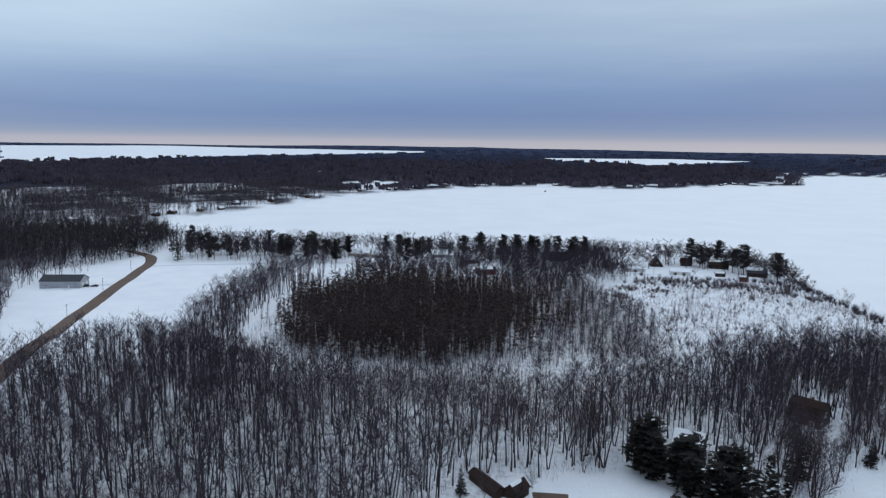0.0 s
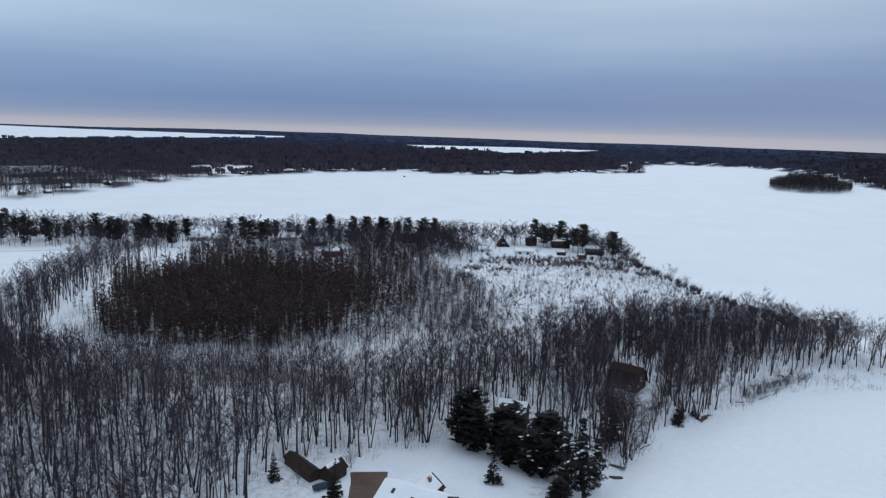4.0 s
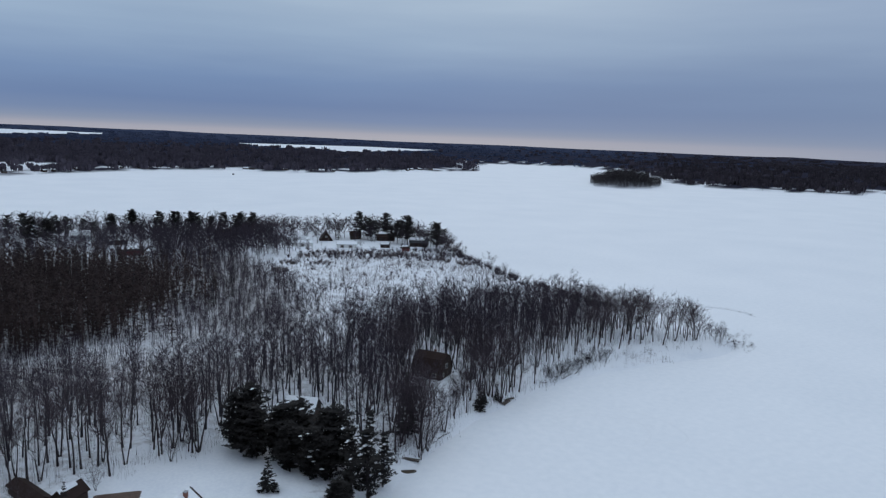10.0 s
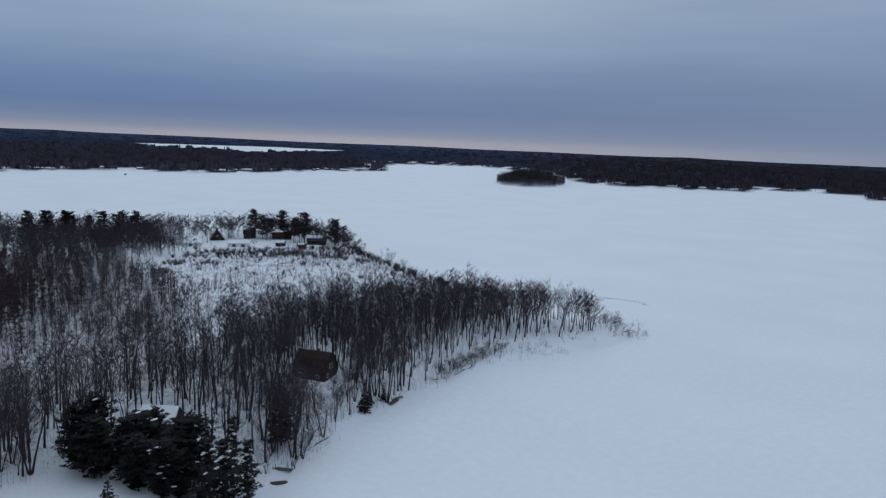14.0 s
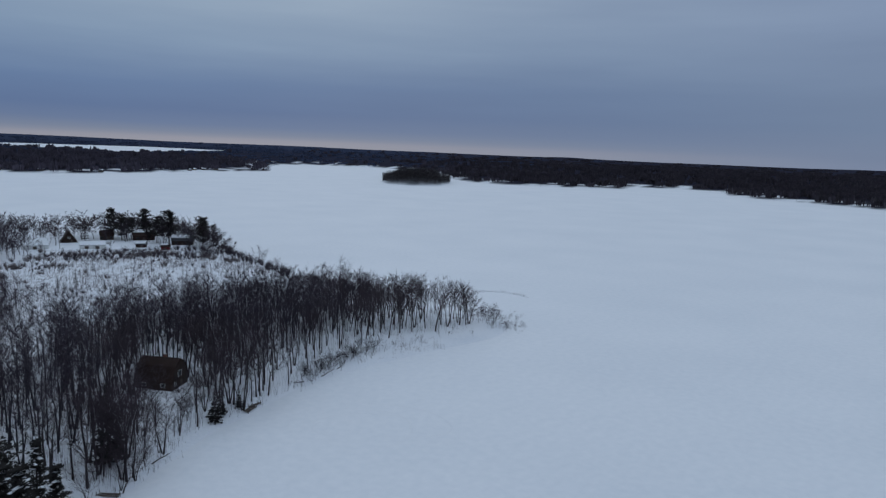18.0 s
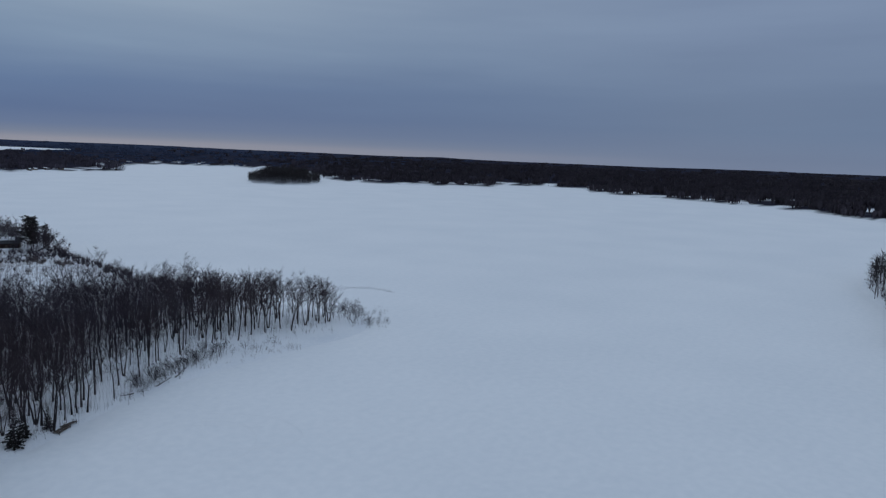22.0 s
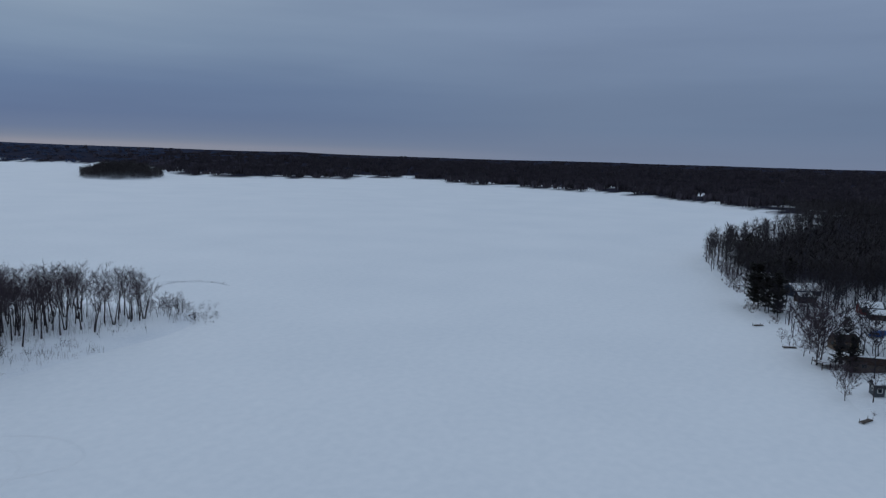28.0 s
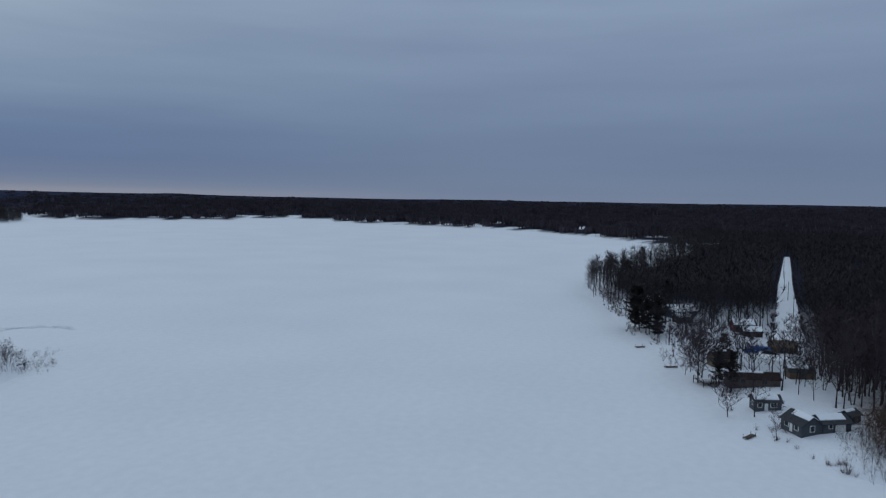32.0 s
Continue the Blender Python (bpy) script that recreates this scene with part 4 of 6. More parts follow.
ROW_TREES = [(-150, 385), (-118, 378), (-60, 386), (-15, 396), (20, 384), (66, 374), (96, 368), (150, 350), (172, 345), (176, 372), (168, 402), (144, 421), (79, 438), (6, 445), (-54, 450), (-121, 450), (-165, 462)]
WEST = [(-190, 350), (-168, 400), (-170, 462), (-220, 515), (-246, 560), (-250, 620), (-226, 655), (-206, 720), (-184, 805), (-120, 975), (-400, 1000), (-560, 760), (-420, 480), (-300, 330)]
BARNSIDE = [(-152, 222), (-162, 250), (-174, 275), (-186, 292), (-184, 325), (-178, 345), (-230, 352), (-240, 280), (-180, 228)]
CAPE_N = [(158, 330), (172, 330), (176, 372), (170, 400), (150, 412), (160, 372)]
EAST_N = [(300, 43), (312, 50.5), (334, 56.5), (370, 69.5), (420, 74), (500, 60), (640, 36), (760, 62), (820, 40), (820, -58), (618, -37), (606, -33.2), (489, -16.5), (414, -5.6), (347, 2.6), (288, 8.6), (272, 13), (272, 24), (292, 26), (300, 36)]
EAST_S = [(213, -3), (224, 3), (240, 3), (262, 0), (290, -2), (336, -7.4), (407, -15.2), (494, -24.4), (606, -35.8), (614, -33), (820, -58), (800, -150), (500, -140), (215, -60)]

yards = [(26, 112, 13), (20, 119, 7), (54, 140, 5.5), (50, 132, 6), (88, 159.5, 5.5), (87, 152.5, 5), (84.5, 146, 4.5), (89, 165, 4), (22, 344, 9), (-45, 395, 11), (46, 135, 5), (13, 122, 4.5), (22, 349, 9), (67, 394, 6), (-44, 403, 12), (104, 370, 12), (119, 384, 6.5), (122, 356, 10),
         (136, 385, 5), (150, 376, 6), (161, 353, 6), (115, 368, 12), (142, 351, 7), (148, 338, 5), (130, 366, 10), (202, 9, 7), (212, 17, 4), (242, 23, 5), (231, 25, 4), (260, 11, 7.5), (250, 15, 5.5), (298, 29, 5), (274, 17, 6), (280, 15, 8), (288, 15, 6), (304, 32, 6), (310, 32, 5), (296, 31, 3), (326, 42, 4), (228, 16, 4), (240, 7, 4), (30, 122, 10)]


def clear(x, y, extra=0.0):
    ok = np.ones(len(x), bool)
    for cx, cy, r in yards:
        ok &= np.hypot(x - cx, y - cy) > r + extra
    return ok


bare_protos_near = [bare_tree(s, 14.5, stems=1 + (s % 4 == 1) + (s % 6 == 5), leaders=(3 + s % 2) - (s % 4 == 1), side=8, fans=8, sides=6, bole=0.38 + 0.05 * (s % 3), spread=0.78 + 0.12 * (s % 3), tw=0.024) for s in range(12)]
mid_pairs = [bare_tree(40 + s, 14.5, stems=1 + (s % 4 == 3), leaders=3 - (s % 4 == 3), side=5, fans=6, sides=4, bole=0.42 + 0.05 * (s % 3), spread=0.72 + 0.12 * (s % 3), tw=0.036) for s in range(10)]
mid_tpl = [whole(p) for p in mid_pairs]
mid_stem, mid_crown = split(mid_pairs)
low_tpl = [whole(bare_tree(80 + s, 13, leaders=3, side=5, fans=8, sides=3, bole=0.3, spread=1.2, tw=0.058, cheap=True)) for s in range(8)]


row_tpl = [whole(bare_tree(180 + s, 13, leaders=4, side=5, fans=8, sides=3, bole=0.27, spread=1.25, tw=0.078, cheap=True)) for s in range(6)]


def sketch_tree(seed, h=12.5, blades=46):
    """A distant leafless tree: a stem and a round fan of branches."""
    rnd = random.Random(seed)
    s = Shape()
    s.stick((0, 0, -0.3), (rnd.uniform(-0.3, 0.3), rnd.uniform(-0.3, 0.3), h * 0.8), 0.15, 0.05)
    for i in range(blades):
        z = h * rnd.uniform(0.32, 0.78)
        a = rnd.uniform(0, 6.28)
        d = np.array([math.cos(a), math.sin(a), rnd.uniform(0.15, 1.4)])
        d /= np.linalg.norm(d)
        o = np.array([math.cos(a), math.sin(a), 0]) * rnd.uniform(0, 1.6)
        q = np.array([0, 0, z]) + o
        s.blade(q, q + d * h * rnd.uniform(0.10, 0.24), rnd.uniform(0.08, 0.155), (-math.sin(a), math.cos(a), rnd.uniform(-0.5, 0.5)))
    return s.done()


thin_tpl = [sketch_tree(90 + s) for s in range(8)]

# hardwoods: those by the ice and the yard stand alone, the rest are joined
hx, hy = spread_in(HARDWOODS, 3.0, 5)
keep = clear(hx, hy) & (-shore_distance(hx, hy, LAKE) > 1.5)
hx, hy = hx[keep], hy[keep]
thin = np.random.RandomState(61).rand(len(hx)) > 0.18 + 0.34 * smooth(150, 176, hx)
hx, hy = hx[thin], hy[thin]
shore = -shore_distance(hx, hy, LAKE)
rank = np.full(len(hx), 9.0)
rank[(hx > 138) & (hy < 190)] = 2.0
rank[np.hypot(hx - 88, hy - 156) < 15] = 1.5
rank[(np.hypot(hx - 40, hy - 128) < 35) & (hy < 142) & (hx < 40)] = 1.0
rank[(shore < 15) & (hx > 62)] = 0.5
order = np.argsort(rank, kind="stable")[:min(296, int((rank < 9).sum()))]
near_set = np.zeros(len(hx), bool)
near_set[order] = True
protos = [tree_thing("bare_tree", p, M_BARK, M_TWIG, "leafless hardwood with dark trunk standing in snow", "tree", "bare hardwoods") for p in bare_protos_near]
g = np.random.RandomState(3)
plant(protos, [(x, y, g.uniform(0.74, 1.06) * float(1 - 0.10 * smooth(80, 100, x) - 0.10 * smooth(150, 180, x)) * (0.72 if math.hypot(x - 81, y - 141) < 10 else 1.0)) for x, y in zip(hx[order], hy[order])]
      + [(172, 165.5, 0.8), (173.5, 167, 0.72), (175.5, 165.5, 0.78), (176.5, 168, 0.66), (174.5, 171, 0.8), (171, 168.5, 0.85), (170, 172, 0.86), (177.5, 170.5, 0.6), (168, 166, 0.82), (187.5, 167.8, 0.36)], rng)


def deal(templates, x, y, seed, lo, hi, **kw):
    k = np.random.RandomState(seed).randint(0, len(templates), len(x))
    return [(tpl, rows_of(x[k == i], y[k == i], seed + i, lo, hi, **kw)) for i, tpl in enumerate(templates) if (k == i).any()]


rest = ~near_set
# the crowns close up along the spine of the peninsula
kx, ky = spread_in([(88, 178), (94, 196), (108, 206), (126, 209), (146, 206), (158, 196), (162, 184), (152, 174), (130, 172), (112, 170), (98, 172)], 2.9, 62)
ok = clear(kx, ky) & (-shore_distance(kx, ky, LAKE) > 1.5)
kx, ky = kx[ok], ky[ok]
tip = rest & (hx > 95)
rest &= ~tip
for nm, tpl, mat, lab in (("hardwood_trunks", mid_stem, M_TRUNKS, "dark straight trunks of the hardwood stand"), ("hardwood_crowns", mid_crown, M_WOOD_FAR, "leafless brown crowns of the hardwood stand")):
    joined(nm, deal(tpl, hx[rest], hy[rest], 20, 0.7, 1.06) + deal(tpl, hx[tip], hy[tip], 25, 0.6, 0.92) + deal(tpl, kx, ky, 27, 0.5, 0.84), mat, lab, "woods")
bx, by = spread_in(BAND, 3.1, 6)
joined("field_edge_trees", deal(mid_tpl, bx, by, 30, 0.65, 0.95), M_WOOD_FAR, "belt of leafless trees between field and thicket", "woods")
sx, sy = spread_in(SAPLINGS, 2.4, 7)
joined("saplings", deal(thin_tpl, sx, sy, 40, 0.22, 0.66), M_WOOD_FAR, "thin grey saplings in snow", "saplings")
ox, oy = spread_in(ROADSIDE, 4.2, 8)
ok = clear(ox, oy)
px_, py_ = spread_in([(8, 346), (60, 340), (96, 336), (99, 360), (90, 398), (40, 402), (8, 388)], 4.0, 63)
okp = clear(px_, py_)
joined("roadside_trees", deal(row_tpl, ox[ok], oy[ok], 50, 0.45, 0.8) + deal(row_tpl, px_[okp], py_[okp], 52, 0.5, 0.82), M_WOOD_FAR, "leafless trees behind the thicket", "woods")
cx, cy = spread_in([(x, y - 10 * (x > -100) * (y > 370)) for x, y in ROW_TREES], 4.4, 9)
ok = clear(cx, cy, 1) & (np.random.RandomState(1).rand(len(cx)) < 0.8)
joined("shore_row_trees", deal(row_tpl, cx[ok], cy[ok], 60, 0.5, 0.88), M_WOOD_FAR, "leafless trees between the cottages", "woods")
nx_, ny_ = spread_in(CAPE_N, 4.0, 10)
ok = clear(nx_, ny_)
joined("point_trees", deal(row_tpl, nx_[ok], ny_[ok], 70, 0.4, 0.85), M_WOOD_FAR, "leafless trees on the point", "woods")
wx, wy = spread_in(WEST, 4.7, 12)
patch = waves(wx, wy, 22, 5) + 0.25 * np.random.RandomState(69).randn(len(wx))
open_land = 1 - smooth(560, 680, np.hypot(wx, wy))
ok = clear(wx, wy) & (patch > -0.9 + 0.25 * open_land)
near_w = ok & (wy < 470)
ok &= (wy >= 470) & (np.random.RandomState(70).rand(len(wx)) < 0.85)
for cx, cy, ra, rb in CLEARINGS:
    ok &= (np.hypot((wx - cx) / ra, (wy - cy) / rb) > 0.9) | (np.random.RandomState(74).rand(len(wx)) < 0.15)
joined("west_woods", deal(low_tpl, wx[near_w], wy[near_w], 85, 0.55, 1.0) + deal(thin_tpl, wx[ok], wy[ok], 80, 0.7, 1.2), M_DUSKWOODS, "leafless woods west of the lake", "woods")
qx, qy = spread_in([(-172, 396), (-168, 440), (-205, 505), (-300, 480), (-340, 380), (-250, 345), (-195, 352)], 3.5, 78)
ok = clear(qx, qy) & (waves(qx, qy, 15, 3) > -0.7)
joined("west_belt", deal(thin_tpl, qx[ok], qy[ok], 87, 0.7, 1.15), M_DARKWOODS, "dense dark leafless trees west of the road", "woods")
ax, ay = spread_in(BARNSIDE, 3.9, 13)
joined("barn_woods", deal(low_tpl, ax, ay, 90, 0.5, 0.9), M_WOOD_FAR, "leafless woods beside the steel barn", "woods")
for nm, zone, sd, lab in (("east_woods", EAST_N, 14, "dark leafless woods on the east shore"), ("corridor_woods", EAST_S, 15, "dark leafless woods along the cleared corridor")):
    ex, ey = spread_in(zone, 3.9, sd)
    ok = clear(ex, ey)
    ok &= (ex < 420) | (np.random.RandomState(71).rand(len(ex)) < 0.45)
    ex, ey = ex[ok], ey[ok]
    front = ex < 310
    joined(nm, deal(low_tpl, ex[front], ey[front], 100 + sd, 0.75, 1.15) + deal(thin_tpl, ex[~front], ey[~front], 120 + sd, 0.8, 1.2), M_DARKWOODS, lab, "woods")

ex, ey = spread_in([(204, -5), (209, 1), (216, 3), (228, 2.5), (240, 4), (258, 1), (262, -12), (240, -24), (216, -22), (206, -14)], 3.0, 54)
ok = clear(ex, ey)
joined("corner_trees", deal(mid_tpl, ex[ok], ey[ok], 106, 0.6, 1.0), M_TWIG, "brown leafless trees behind the grey house", "woods")
EAST_YARDS = [(214, 20), (236, 29), (262, 38), (292, 44), (312, 50), (318, 40), (300, 10), (264, 14), (250, 8), (226, 2)]
ex, ey = spread_in(EAST_YARDS, 4.4, 53)
ok = clear(ex, ey)
joined("east_yard_trees", deal(low_tpl, ex[ok], ey[ok], 105, 0.45, 0.95), M_TRUNKS, "leafless trees between the east cottages", "woods")

bx, by = [], []
for (ax0, ay0), (bx0, by0) in zip([(288, 3.4), (341, -2.4), (411, -10.2), (491, -20.2)], [(341, -2.4), (411, -10.2), (491, -20.2), (607, -34.5)]):
    for k in range(60):
        u, o = rng.random(), rng.choice((-1, 1)) * rng.uniform(3.2, 4.6)
        bx.append(ax0 + (bx0 - ax0) * u)
        by.append(ay0 + (by0 - ay0) * u + o)
corridor_bush_at = (np.array(bx), np.array(by))

# the brown thicket
def larch(seed, h=10.0, sprays=42, radius=2.1):
    """A leafless bog larch: a stem with thin branches all the way up."""
    rnd = random.Random(seed)
    s = Shape()
    s.stick((0, 0, -0.3), (rnd.uniform(-0.2, 0.2), rnd.uniform(-0.2, 0.2), h), 0.11, 0.02, 4)
    for i in range(sprays):
        f = rnd.uniform(0.08, 0.98)
        a = rnd.uniform(0, 6.28)
        ln = radius * (1.08 - f) ** 0.7 * rnd.uniform(0.6, 1.2)
        b = np.array([0, 0, h * f])
        e = b + np.array([math.cos(a), math.sin(a), rnd.uniform(-0.1, 0.5)]) * ln
        s.blade(b, e, 0.16, (0, 0, 1) if i % 2 else (-math.sin(a), math.cos(a), 0))
        s.blade(b + (e - b) * 0.4, e + np.array([rnd.gauss(0, 0.4), rnd.gauss(0, 0.4), rnd.uniform(0.1, 0.6)]), 0.11, (-math.sin(a), math.cos(a), 0.3))
    return s.done()


thick_tpl = [larch(200 + s, 10.5 + s % 3) for s in range(7)]
tx, ty = spread_in([(-70, 200), (60, 200), (60, 325), (-70, 325)], 1.85, 16)
inner = shore_distance(tx, ty, THICKET) + 8 * waves(tx, ty, 9, 2) + 2.5 * np.random.RandomState(8).randn(len(tx))
pick = (inner > 0) | (inner > -13) & (tx > -45) & (np.random.RandomState(9).rand(len(tx)) < 0.2)
tx, ty = tx[pick], ty[pick]
joined("thicket", deal(thick_tpl, tx, ty, 120, 0.42, 1.2, lean=0.04), M_BROWNCON, "dense dark brown thicket of leafless bog larches", "thicket")

# marsh shrubs and undergrowth
def shrub(seed, h=1.7, stems=18, wide=0.022):
    rnd = random.Random(seed)
    s = Shape()
    for i in range(stems):
        a, o = rnd.uniform(0, 6.28), rnd.uniform(0.1, 1.0)
        b = np.array([math.cos(a) * 0.15, math.sin(a) * 0.15, -0.05])
        d = np.array([math.cos(a) * o, math.sin(a) * o, 1.0])
        side = np.array([-math.sin(a), math.cos(a), 0])
        s.blade(b, b + d * h * rnd.uniform(0.5, 1), wide, side)
    return s.done()


def stalks(seed, h=1.9, n=14, apart=1.1):
    """A loose handful of upright dry stalks."""
    rnd = random.Random(seed)
    s = Shape()
    for i in range(n):
        x, y, a = rnd.gauss(0, apart), rnd.gauss(0, apart), rnd.uniform(0, 6.28)
        s.blade((x, y, -0.05), (x + rnd.gauss(0, 0.22), y + rnd.gauss(0, 0.22), h * rnd.uniform(0.35, 1.1)), rnd.uniform(0.02, 0.045), (math.cos(a), math.sin(a), 0))
    return s.done()


shrub_tpl = [shrub(300 + s, wide=0.03) for s in range(5)]
stalk_tpl = [stalks(310 + s) for s in range(7)]
mx, my = spread_in(MARSH, 1.75, 17)
dens = 0.7 * waves(mx, my, 13, 4) + 0.6 * waves(mx, my, 31, 6) + 0.9 * np.random.RandomState(4).randn(len(mx))
pick = dens > 0.25
joined("marsh_stalks", deal(stalk_tpl, mx[pick], my[pick], 130, 0.4, 1.3, lean=0.08, squash=0.4), M_SHRUB, "dry grass stalks and shrubs in the snowy marsh", "shrubs")

vx, vy = spread_in(MARSH, 3.1, 23)
ok = waves(vx, vy, 17, 7) + 0.7 * np.random.RandomState(24).randn(len(vx)) > 0.35
joined("marsh_saplings", deal(thin_tpl, vx[ok], vy[ok], 132, 0.10, 0.36), M_WOOD_FAR, "scattered small leafless saplings in the marsh", "saplings")
ux, uy = spread_in(HARDWOODS, 1.7, 18)
ok = clear(ux, uy, -1) & (waves(ux, uy, 11, 9) > -0.7)
sprig_tpl = [stalks(340 + s, 4.6, 8, 1.3) for s in range(7)]
joined("undergrowth", deal(sprig_tpl, ux[ok], uy[ok], 135, 0.25, 0.8), M_WOOD_FAR, "thin saplings and brush under the hardwoods", "shrubs")
ux, uy = spread_in([(-62, 262), (-70, 200), (-40, 170), (20, 160), (60, 178), (70, 240), (46, 262), (24, 218), (0, 207), (-28, 210), (-48, 226)], 1.35, 19)
okb = np.random.RandomState(64).rand(len(ux)) < 1.0 - 0.85 * smooth(0, 40, ux) - 0.75 * smooth(-45, -58, ux)
ux, uy = ux[okb], uy[okb]
joined("gap_brush", deal(sprig_tpl, ux, uy, 136, 0.4, 1.4), M_WOOD_FAR, "grey brush in the snowy gap before the thicket", "shrubs")

# far woods, thinning to the horizon
def far_tree(seed, wide=1.0):
    """A clump of distant leafless crowns, rounded and ragged on top."""
    rnd = random.Random(seed)
    s = Shape()
    for i in range(12):
        a, o = rnd.uniform(0, 6.28), 6.5 * wide * math.sqrt(rnd.random())
        x, y = o * math.cos(a), o * math.sin(a)
        t = rnd.uniform(0, 3.14)
        w, h = rnd.uniform(1.6, 3.0) * wide, rnd.uniform(7.6, 10.2)
        c, q = math.cos(t) * w, math.sin(t) * w
        rim_ = [(1.0, rnd.uniform(0.55, 0.7)), (0.62, rnd.uniform(0.86, 0.95)), (0.0, 1.0), (-0.62, rnd.uniform(0.84, 0.95)), (-1.0, rnd.uniform(0.52, 0.7))]
        s.put([(x, y, 0)] + [(x + c * k, y + q * k, h * z) for k, z in rim_], [(0, 1, 2), (0, 2, 3), (0, 3, 4), (0, 4, 5)])
    return s.done()


far_tpl = [far_tree(400 + s) for s in range(8)]
wide_tpl = [far_tree(420 + s, 4.0) for s in range(6)]
far_pine = [whole(conifer(440 + s, 14, 3.0, tiers=6, boughs=4, needles=2, bare=0.15, ragged=0.4, point=0.8)) for s in range(3)]
g = np.random.RandomState(21)
n = 22000
fr = np.exp(g.uniform(math.log(560), math.log(3200), n))
fa = np.radians(g.uniform(-38, 108, n))
fx, fy = fr * np.sin(fa), fr * np.cos(fa)
ok = (-shore_distance(fx, fy, LAKE) > 5) & ~((fy < 1000) & (fx < -80)) & ~((fx < 820) & (fy < 80))
for loop in FAR_LAKES.values():
    ok &= shore_distance(fx, fy, loop) < -5
fx, fy, fr = fx[ok], fy[ok], fr[ok]
way = np.degrees(np.arctan2(fx, fy))
keep = (fr < 2500) | (fr < 2950) & (g.rand(len(fr)) < 0.35)
fx, fy, fr, way = fx[keep], fy[keep], fr[keep], way[keep]
for cx, cy, ra, rb in CLEARINGS:
    keep = (np.hypot((fx - cx) / ra, (fy - cy) / rb) + 0.12 * g.randn(len(fx)) > 1) | (g.rand(len(fx)) < 0.12)
    fx, fy, fr, way = fx[keep], fy[keep], fr[keep], way[keep]
# yards and gaps open the woods here and there along the shore
gap = (-shore_distance(fx, fy, LAKE) < 62) & (waves(fx, fy, 21, 3) + 0.3 * g.randn(len(fx)) > 0.15)
fx, fy, fr, way = fx[~gap], fy[~gap], fr[~gap], way[~gap]
# the farthest northern clumps take the colour with painted haze
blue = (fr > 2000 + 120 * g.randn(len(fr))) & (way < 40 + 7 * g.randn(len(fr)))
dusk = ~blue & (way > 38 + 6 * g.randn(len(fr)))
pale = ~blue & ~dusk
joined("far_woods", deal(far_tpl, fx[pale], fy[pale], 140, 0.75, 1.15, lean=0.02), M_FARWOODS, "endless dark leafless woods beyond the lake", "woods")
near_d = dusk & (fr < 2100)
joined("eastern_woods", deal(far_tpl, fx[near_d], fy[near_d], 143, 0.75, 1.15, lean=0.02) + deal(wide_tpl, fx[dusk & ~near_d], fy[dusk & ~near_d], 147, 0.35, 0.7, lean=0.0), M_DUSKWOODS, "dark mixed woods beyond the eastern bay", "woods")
joined("horizon_woods", deal(wide_tpl, fx[blue], fy[blue], 145, 0.3, 0.6, lean=0.0), M_HAZEWOODS, "wooded hills along the horizon with painted blue haze", "woods")
ix, iy = spread_in(ISLAND, 4.3, 22)
inland = shore_distance(ix, iy, ISLAND)
ok = (inland > 1) & (ix + iy < 1850 + 60 * np.random.RandomState(26).randn(len(ix)))
fir_like = np.random.RandomState(27).rand(len(ix)) < 0.10 + 0.25 * smooth(700, 800, ix)
core = inland > 22
joined("island_trees", deal(thin_tpl, ix[ok & ~core & ~fir_like], iy[ok & ~core & ~fir_like], 150, 0.65, 1.25) + deal(thin_tpl, ix[ok & core & ~fir_like], iy[ok & core & ~fir_like], 152, 0.95, 1.55), M_DARKWOODS, "leafless trees crowding a small island", "woods")
joined("island_pines", deal(far_pine, ix[ok & fir_like], iy[ok & fir_like], 153, 0.5, 1.15), M_PINE, "dark pines among the island's trees", "woods")
# the rim of the far shores: single trees, brush and pines
rim = [(x, y) for x, y in LAKE if math.hypot(x, y) > 520]
rx, ry = [], []
for (ax0, ay0), (bx0, by0) in zip(rim, rim[1:]):
    ln = math.hypot(bx0 - ax0, by0 - ay0)
    for k in range(int(ln / 4.2)):
        u, o = g.rand(), g.uniform(-26, 26)
        rx.append(ax0 + (bx0 - ax0) * u + (by0 - ay0) / ln * o)
        ry.append(ay0 + (by0 - ay0) * u - (bx0 - ax0) / ln * o)
rx, ry = np.array(rx), np.array(ry)
ok = -shore_distance(rx, ry, LAKE) > 1.5
rx, ry = rx[ok], ry[ok]
ok = waves(rx, ry, 21, 3) + 0.35 * g.randn(len(rx)) < 0.3
rx, ry = rx[ok], ry[ok]
dark = g.rand(len(rx)) < 0.3
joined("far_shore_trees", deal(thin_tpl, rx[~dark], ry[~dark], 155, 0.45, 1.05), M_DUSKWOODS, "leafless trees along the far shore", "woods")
joined("far_shore_pines", deal(far_pine, rx[dark], ry[dark], 160, 0.4, 1.0), M_PINE, "dark pines along the far shore", "woods")

# ---- pines and single trees ----
pine_shapes = [white_pine(500 + s, 13, 4.7, whorls=13, boughs=9, tufts=13, bare=0.07, point=0.42, gaps=0.22, tuft=0.66, snow=0.012 if s in (1, 3) else 0.0) for s in range(5)]
tier_shapes = [white_pine(510 + s, 13.5, 3.6, whorls=12, boughs=7, tufts=10, bare=0.12, point=0.62, gaps=0.35, tuft=0.5, snow=0.03) for s in range(2)]
tall_shapes = [white_pine(520 + s, 14.5, 4.7, whorls=9, boughs=7, tufts=9, bare=0.16 + 0.06 * (s % 3), point=0.4 + 0.12 * (s % 2), gaps=0.3, tuft=0.95) for s in range(6)]
